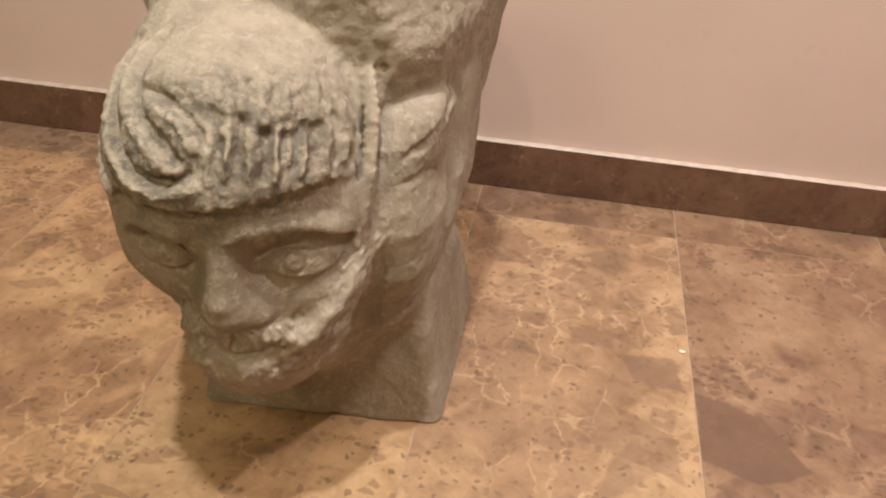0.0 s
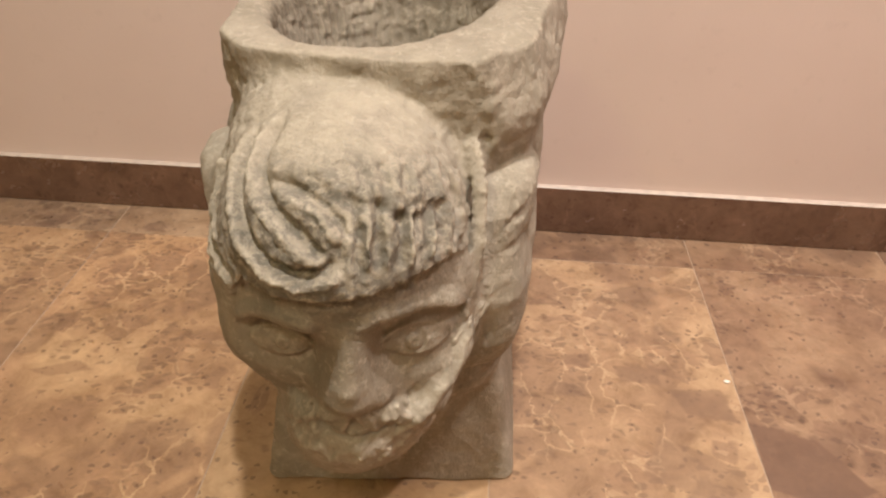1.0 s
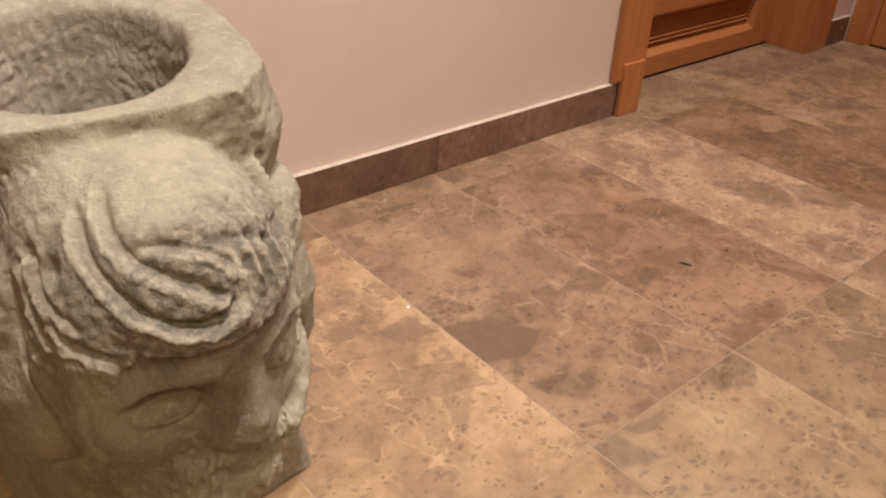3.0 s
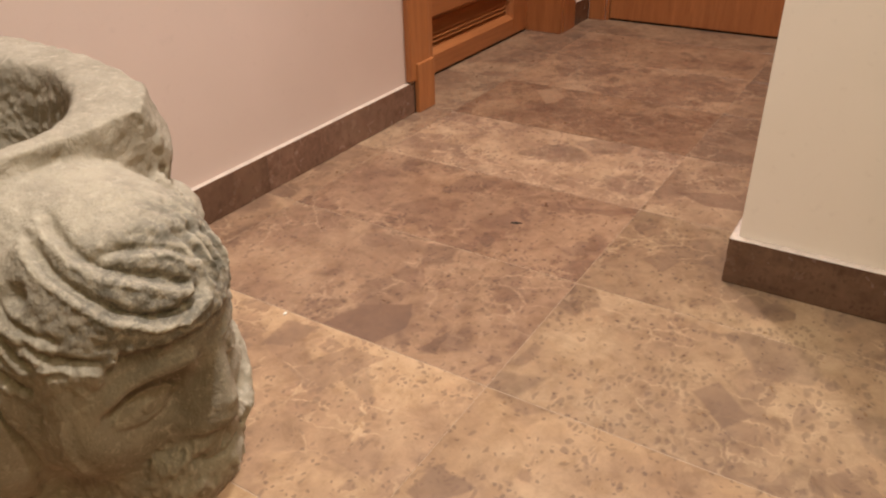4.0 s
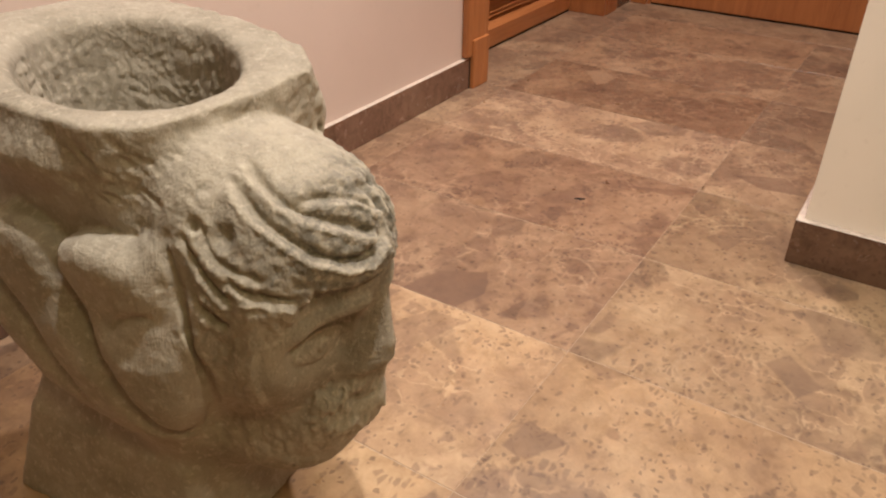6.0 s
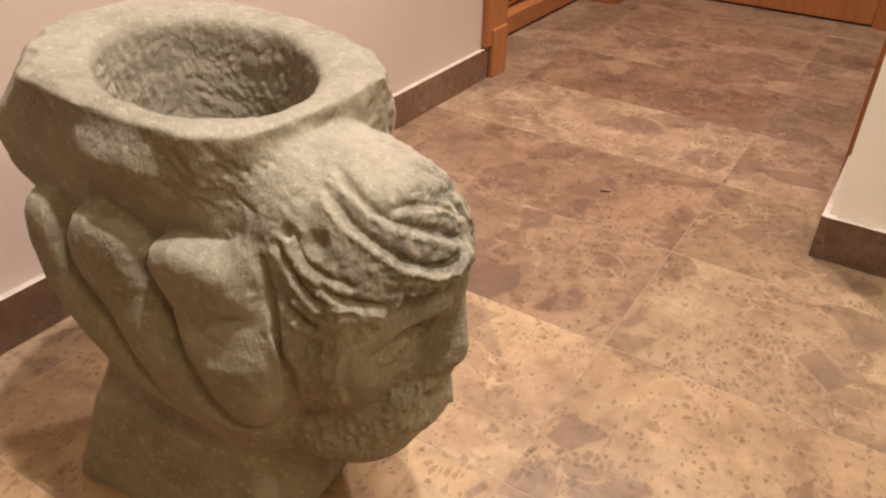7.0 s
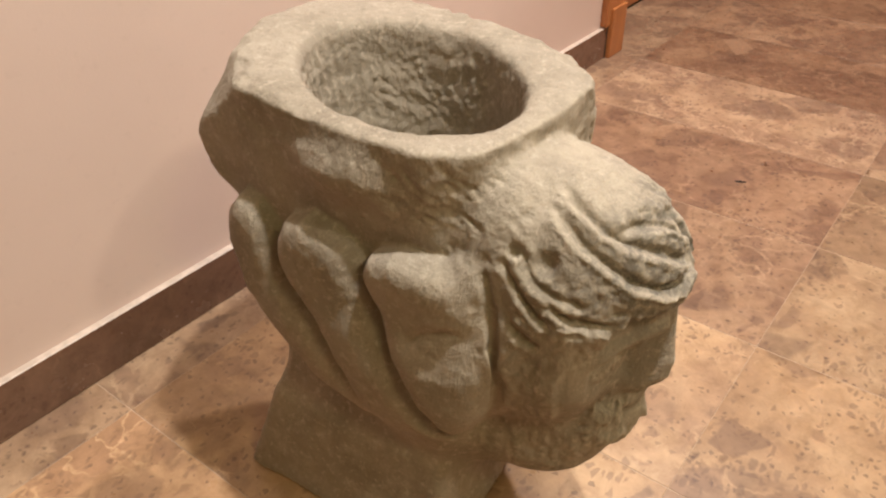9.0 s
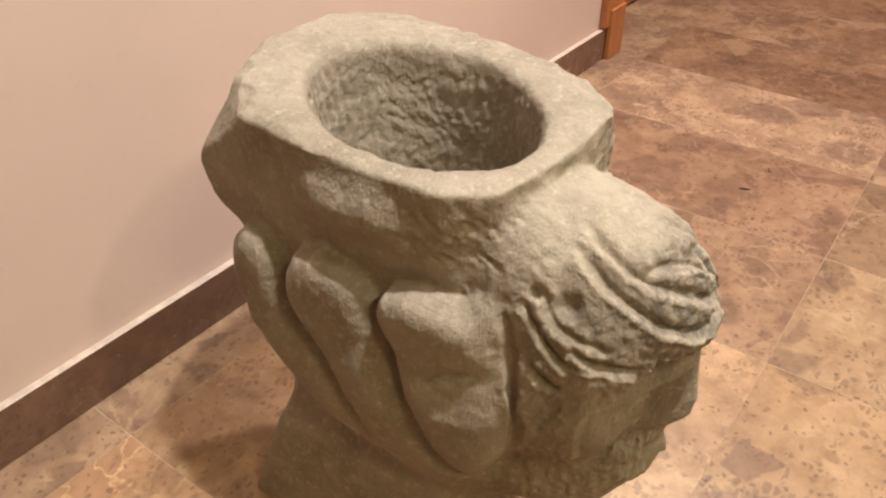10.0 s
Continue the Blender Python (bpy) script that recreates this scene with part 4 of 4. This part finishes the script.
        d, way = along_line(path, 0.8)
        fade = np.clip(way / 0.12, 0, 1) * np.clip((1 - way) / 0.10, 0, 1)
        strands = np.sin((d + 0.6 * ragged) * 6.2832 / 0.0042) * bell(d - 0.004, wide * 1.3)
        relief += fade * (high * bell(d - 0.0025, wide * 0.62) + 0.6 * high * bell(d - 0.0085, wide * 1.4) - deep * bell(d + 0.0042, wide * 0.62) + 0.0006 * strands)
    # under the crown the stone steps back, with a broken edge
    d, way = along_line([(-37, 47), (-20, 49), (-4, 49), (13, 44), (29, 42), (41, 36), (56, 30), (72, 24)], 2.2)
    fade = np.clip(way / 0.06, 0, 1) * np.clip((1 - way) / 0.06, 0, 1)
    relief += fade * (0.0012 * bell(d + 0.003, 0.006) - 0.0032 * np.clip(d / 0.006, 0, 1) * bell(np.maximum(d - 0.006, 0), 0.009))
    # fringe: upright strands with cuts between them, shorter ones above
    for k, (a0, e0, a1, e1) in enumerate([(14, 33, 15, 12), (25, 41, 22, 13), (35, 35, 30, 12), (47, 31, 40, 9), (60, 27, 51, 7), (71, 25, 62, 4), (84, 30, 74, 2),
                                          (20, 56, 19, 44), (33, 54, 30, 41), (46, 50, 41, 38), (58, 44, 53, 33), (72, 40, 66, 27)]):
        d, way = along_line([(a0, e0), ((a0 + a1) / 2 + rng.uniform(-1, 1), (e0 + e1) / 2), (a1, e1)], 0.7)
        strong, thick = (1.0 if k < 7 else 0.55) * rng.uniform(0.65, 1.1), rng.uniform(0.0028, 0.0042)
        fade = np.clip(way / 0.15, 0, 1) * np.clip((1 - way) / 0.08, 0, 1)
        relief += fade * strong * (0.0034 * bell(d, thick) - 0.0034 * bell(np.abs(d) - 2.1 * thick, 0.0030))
    # small nicks
    low = np.clip((0.452 - skin[:, 2]) / 0.02, 0, 1)
    relief += low * (0.0014 * np.abs(wave(skin, 120, 33)) + 0.0009 * wave(skin, 240, 34) + 0.0006 * wave(skin, 420, 35) - 0.0006)
    # the forehead below the hair stays smooth
    relief *= np.clip((at[:, 2] - 0.368 + 1.5 * np.maximum(-at[:, 0] - 0.060, 0) + 0.6 * np.maximum(at[:, 0] - 0.06, 0)) / 0.006, 0, 1)
    relief *= np.clip((0.13 - np.abs(size - 1.05)) / 0.04, 0, 1) * np.clip((-0.055 - at[:, 1]) / 0.02, 0, 1)
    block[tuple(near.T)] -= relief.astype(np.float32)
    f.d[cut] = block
    f.settle()
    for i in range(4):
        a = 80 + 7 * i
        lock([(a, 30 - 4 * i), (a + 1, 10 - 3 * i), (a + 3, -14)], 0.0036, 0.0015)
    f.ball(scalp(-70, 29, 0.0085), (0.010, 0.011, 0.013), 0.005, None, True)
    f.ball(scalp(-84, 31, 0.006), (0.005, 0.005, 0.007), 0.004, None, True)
    # a twisted plait between the hair and the hand
    plait = [(0.078, -0.104, 0.422), (0.086, -0.124, 0.390), (0.087, -0.140, 0.355), (0.082, -0.150, 0.318), (0.075, -0.158, 0.290)]
    f.ball((0.074, -0.100, 0.398), (0.014, 0.018, 0.020), 0.006)
    for dx, dy in ((0.0105, 0.003), (-0.0095, -0.006)):
        f.strand([(px + dx, py + dy, pz) for px, py, pz in plait[:4]], [0.0022, 0.0034, 0.0034, 0.0006], 0.004, True)
    f.strand(plait, [0.0040, 0.0050, 0.0050, 0.0048, 0.0036], 0.003)
    for i in range(22):
        t = i / 22 * (len(plait) - 1)
        j = int(t)
        p = Vector(plait[j]).lerp(Vector(plait[j + 1]), t - j)
        f.strand([tuple(p + Vector((0.0036, -0.001, 0.004))), tuple(p + Vector((-0.0034, -0.0046, -0.004)))], [0.0022, 0.0026], 0.0024)
    # chips knocked off the vessel's edge
    for i in range(40):
        j = rng.randint(len(rim))
        (a, c), (d, e) = rim[j], rim[(j + 1) % len(rim)]
        t, r = rng.uniform(0, 1), rng.uniform(0.005, 0.012)
        f.ball((a + t * (d - a), c + t * (e - c), 0.487 + 0.05 * max(0, c + t * (e - c) - 0.06) + 0.45 * r), (r * rng.uniform(0.8, 2.2), r * rng.uniform(0.8, 2.2), r * 0.75), 0.005, None, True)
    # crisp lines where the fingers end, above against the vessel and in front against the beard
    f.rub((-0.165, -0.160, 0.185), (-0.085, -0.095, 0.402), 3, lambda x, y, z: (1 - step(x, -0.108, -0.098)) * step(y, -0.152, -0.142) * (1 - step(y, -0.115, -0.100)) * step(z, 0.19, 0.21) * (1 - step(z, 0.385, 0.398)))
    f.settle()
    for path, r in (([(-0.122, 0.392), (-0.130, 0.365), (-0.136, 0.330), (-0.139, 0.290), (-0.132, 0.245), (-0.108, 0.205)], 0.0034),):
        line = [f.onto((-0.20, y, z), (1, 0, 0), -0.0010) for y, z in path]
        line = [((line[max(i - 1, 0)][0] + 2 * p[0] + line[min(i + 1, len(line) - 1)][0]) / 4, p[1], p[2]) for i, p in enumerate(line)]
        f.strand(line, [0.6 * r] + [r] * (len(line) - 2) + [0.6 * r], 0.006, True)
    f.strand([f.onto((0.20, y, z), (-1, 0, 0), 0.0004) for y, z in ((-0.118, 0.360), (-0.092, 0.365), (-0.062, 0.374), (-0.036, 0.384))], [0.002, 0.0036, 0.0036, 0.002], 0.006, True)
    for i in range(34):
        y, z = rng.uniform(-0.115, -0.045), rng.uniform(0.420, 0.465)
        dy, dz = rng.uniform(0.006, 0.014), rng.uniform(0.004, 0.012)
        r = rng.uniform(0.0006, 0.0012)
        f.strand([f.onto((-0.20, y + t * dy, z + t * dz), (1, 0, 0), 0.0003) for t in (0, 0.5, 1)], [0.4 * r, r, 0.5 * r], 0.003, True)
    # the hollow
    def hollow(x, y, z):
        t = np.clip((0.49 - z) / 0.2, 0, 1)
        ex, ey = 0.090 - 0.022 * t, 0.122 - 0.03 * t
        u, v = 0.953 * (x + 0.002) - 0.302 * (y - 0.035), 0.302 * (x + 0.002) + 0.953 * (y - 0.035)
        q = np.sqrt((u / ex) ** 2 + (v / ey) ** 2)
        return np.maximum((q - 1) * 0.1, 0.29 - z)
    f.cut(hollow, (-0.1, -0.09, 0.28), (0.11, 0.17, 0.52), 0.014)
    f.strand([(0.052, 0.150, 0.484), (0.066, 0.142, 0.470), (0.088, 0.118, 0.448)], [0.0035, 0.0042, 0.0030], 0.002, True)

    verts, quads = f.mesh()
    # hand-tooled unevenness
    c = verts - np.array([0.0, 0.04, 0.0])
    deep = np.clip((0.49 - verts[:, 2]) / 0.2, 0, 1)
    across, along = 0.953 * (verts[:, 0] + 0.002) - 0.302 * (verts[:, 1] - 0.035), 0.302 * (verts[:, 0] + 0.002) + 0.953 * (verts[:, 1] - 0.035)
    inner = np.sqrt((across / (0.090 - 0.022 * deep)) ** 2 + (along / (0.122 - 0.03 * deep)) ** 2)
    inner = np.clip((1.07 - inner) / 0.05, 0, 1) * (verts[:, 2] > 0.285) * np.clip((0.484 - verts[:, 2]) / 0.012, 0, 1)
    out = np.zeros_like(verts)
    tri = verts[quads]
    nrm = np.cross(tri[:, 2] - tri[:, 0], tri[:, 3] - tri[:, 1])
    for i in range(4):
        np.add.at(out, quads[:, i], nrm)
    out /= np.linalg.norm(out, axis=1)[:, None] + 1e-12
    amount = 0.0013 * wave(verts, 26, 1) + 0.0006 * wave(verts, 70, 2) + 0.0005 * wave(verts, 160, 3)
    rough = (verts[:, 2] > 0.42) & (verts[:, 1] > -0.115)
    amount = np.where(rough, amount * 1.35, amount)
    tip = (verts[:, 0] > 0.108) & (verts[:, 1] < -0.02) & (verts[:, 2] > 0.345) & (verts[:, 2] < 0.383)
    amount = np.where(tip, amount + 0.0016 * np.abs(wave(verts, 190, 8)) - 0.0006, amount)
    tilt = verts @ np.array([[0.80, 0.36, -0.48], [0.0, 0.80, 0.60], [0.60, -0.48, 0.64]])
    tilt = tilt + 0.010 * np.stack([wave(verts, 30, 41), wave(verts, 30, 42), wave(verts, 30, 43)], 1)
    tool = np.abs(wave(tilt, 88, 5)) + 0.6 * np.abs(wave(tilt, 190, 6))
    turn = np.arctan2(along, across)
    comb = np.sin(turn * 58 + 3.0 * wave(verts, 12, 21) + 1.2 * wave(verts, 60, 22)) * np.clip(0.6 - across / 0.08, 0, 1)
    outer = np.clip((verts[:, 2] - 0.405) / 0.015, 0, 1) * np.clip((0.480 - verts[:, 2]) / 0.01, 0, 1) * np.clip((verts[:, 1] + 0.118) / 0.01, 0, 1) * (1 - inner) * np.clip((verts[:, 0] + 0.10) / 0.04, 0.25, 1)
    amount = amount + outer * (0.0011 * np.abs(wave(tilt, 84, 15)) + 0.0006 * wave(tilt, 170, 16) - 0.0004)
    amount = amount + inner * (0.0019 * tool - 0.0009 + 0.0010 * comb)
    curls = (verts[:, 2] > 0.36) & (verts[:, 1] < -0.10)
    amount = np.where(curls, amount + 0.0009 * np.abs(wave(verts * np.array([1.0, 0.6, 0.6]), 130, 9)) - 0.0003 + 0.0004 * wave(verts, 78, 11), amount)
    jaw = (verts[:, 1] < -0.105) & (verts[:, 1] > -0.205) & (verts[:, 2] > 0.15) & (verts[:, 2] < np.where(verts[:, 1] < -0.185, 0.24, 0.315)) & (np.abs(verts[:, 0]) > 0.045) & (np.abs(verts[:, 0]) < 0.1)
    amount = np.where(jaw, amount + 0.0021 * np.abs(wave(verts * np.array([1.0, 1.1, 0.45]), 110, 12)) + 0.0007 * wave(verts, 240, 13) - 0.0007, amount)
    face = (verts[:, 1] < -0.17) & (verts[:, 2] > 0.24) & (verts[:, 2] < 0.36)
    amount = np.where(face, amount * 0.35, amount)
    verts = verts + out * amount[:, None]
    verts[:, 2] = np.maximum(verts[:, 2], 0.0)
    data = bpy.data.meshes.new("stone_figure")
    data.from_pydata(verts.tolist(), [], quads.tolist())
    data.polygons.foreach_set("use_smooth", [True] * len(data.polygons))
    data.materials.append(STONE)
    data.update()
    return data


figure = new("stone_figure", carve_figure())
figure.matrix_world = pose(-0.15, -0.45, 0.0)
tagged(figure, "carved grey limestone bearded head carrying a hollowed vessel, on the floor", "statue")

# ---- floor ----
TX, TY, GAP = 0.305, 0.610, 0.0010
floor = thing("floor", box_bm(-2.4, END_X + 0.15, -3.3, 0.30, -0.06, -0.0004), GROUT, "floor of polished brown marble tiles", "floor", "structure")
tile_shapes = {}


# slabs of differing tone, some tinted to paint in brighter or darker light: tint, and how closely packed the shards lie
TILE_TINTS = {
    (-4, 1): (1.22, 1.16, 1.05, 0.5), (-3, 1): (1.38, 1.30, 1.16, 0.48), (-2, 1): (1.20, 1.17, 1.05, 0.42), (-1, 1): (1.19, 1.18, 1.12, 0.55), (0, 1): (0.89, 0.845, 0.845, 0.58),
    (1, 1): (0.88, 0.81, 0.81, 0.55), (2, 1): (1.12, 1.12, 1.14, 0.45), (3, 1): (0.90, 0.82, 0.79, 0.55), (4, 1): (1.14, 1.10, 1.08, 0.40), (5, 1): (1.05, 1.00, 0.97, 0.5),
    (-3, 2): (1.14, 1.10, 1.02, 0.45), (-2, 2): (0.98, 0.95, 0.90, 0.45), (-1, 2): (1.00, 0.96, 0.89, 0.36), (0, 2): (0.94, 0.94, 0.91, 0.42), (1, 2): (0.94, 0.94, 0.90, 0.45),
    (-1, 0): (0.94, 0.90, 0.88, 0.55), (0, 0): (0.94, 0.90, 0.88, 0.55), (1, 0): (0.94, 0.90, 0.88, 0.5),
}


def tile(x0, x1, y0, y1, tile_tint=(1.0, 1.0, 1.0, 0.5)):
    w, d = round(x1 - x0, 4), round(y1 - y0, 4)
    if (w, d) not in tile_shapes:
        b = box_bm(-w / 2, w / 2, -d / 2, d / 2, -0.008, 0.0, 0.0006, 1)
        tile_shapes[(w, d)] = mesh_from("tile", b, MARBLE)
    ob = new("tile", tile_shapes[(w, d)])
    ob.parent = floor
    ob.location = ((x0 + x1) / 2, (y0 + y1) / 2, 0)
    ob.color = tile_tint
    return ob


ys = [0.30, -0.080] + [-0.080 - TY * i for i in range(1, 7)]
for i in range(-9, 8):
    x0, x1 = 0.270 + TX * i, 0.270 + TX * (i + 1)
    for j in range(len(ys) - 1):
        y1, y0 = ys[j], ys[j + 1]
        a, b = max(x0, -2.4), min(x1, END_X + 0.15)
        c, e = max(y0, -3.3), y1
        if b - a < 0.02 or e - c < 0.02 or (a > 0.70 and e < -0.92):
            continue
        tile(a + GAP / 2, b - GAP / 2, c + GAP / 6, e - GAP / 6, TILE_TINTS.get((i, j), (1.0, 1.0, 1.0, 0.5)))

# crumbs on the floor
chip = bmesh.new()
bmesh.ops.create_icosphere(chip, subdivisions=1, radius=1.0)
for v in chip.verts:
    v.co = Vector((v.co.x * 0.0045, v.co.y * 0.0028, v.co.z * 0.0016 + 0.0014))
crumb = thing("crumb", chip, WHITE, "tiny white crumb lying on the marble floor", "debris")
crumb.location = (0.261, -0.332, 0)
chip = bmesh.new()
bmesh.ops.create_icosphere(chip, subdivisions=1, radius=1.0)
for v in chip.verts:
    v.co = Vector((v.co.x * 0.004, v.co.y * 0.0125, v.co.z * 0.0008 + 0.0007))
crumb = thing("crumb", chip, BLACK, "small dark sliver lying on the marble floor", "debris")
crumb.matrix_world = pose(0.712, -0.508, 0, 0, 0, 25)
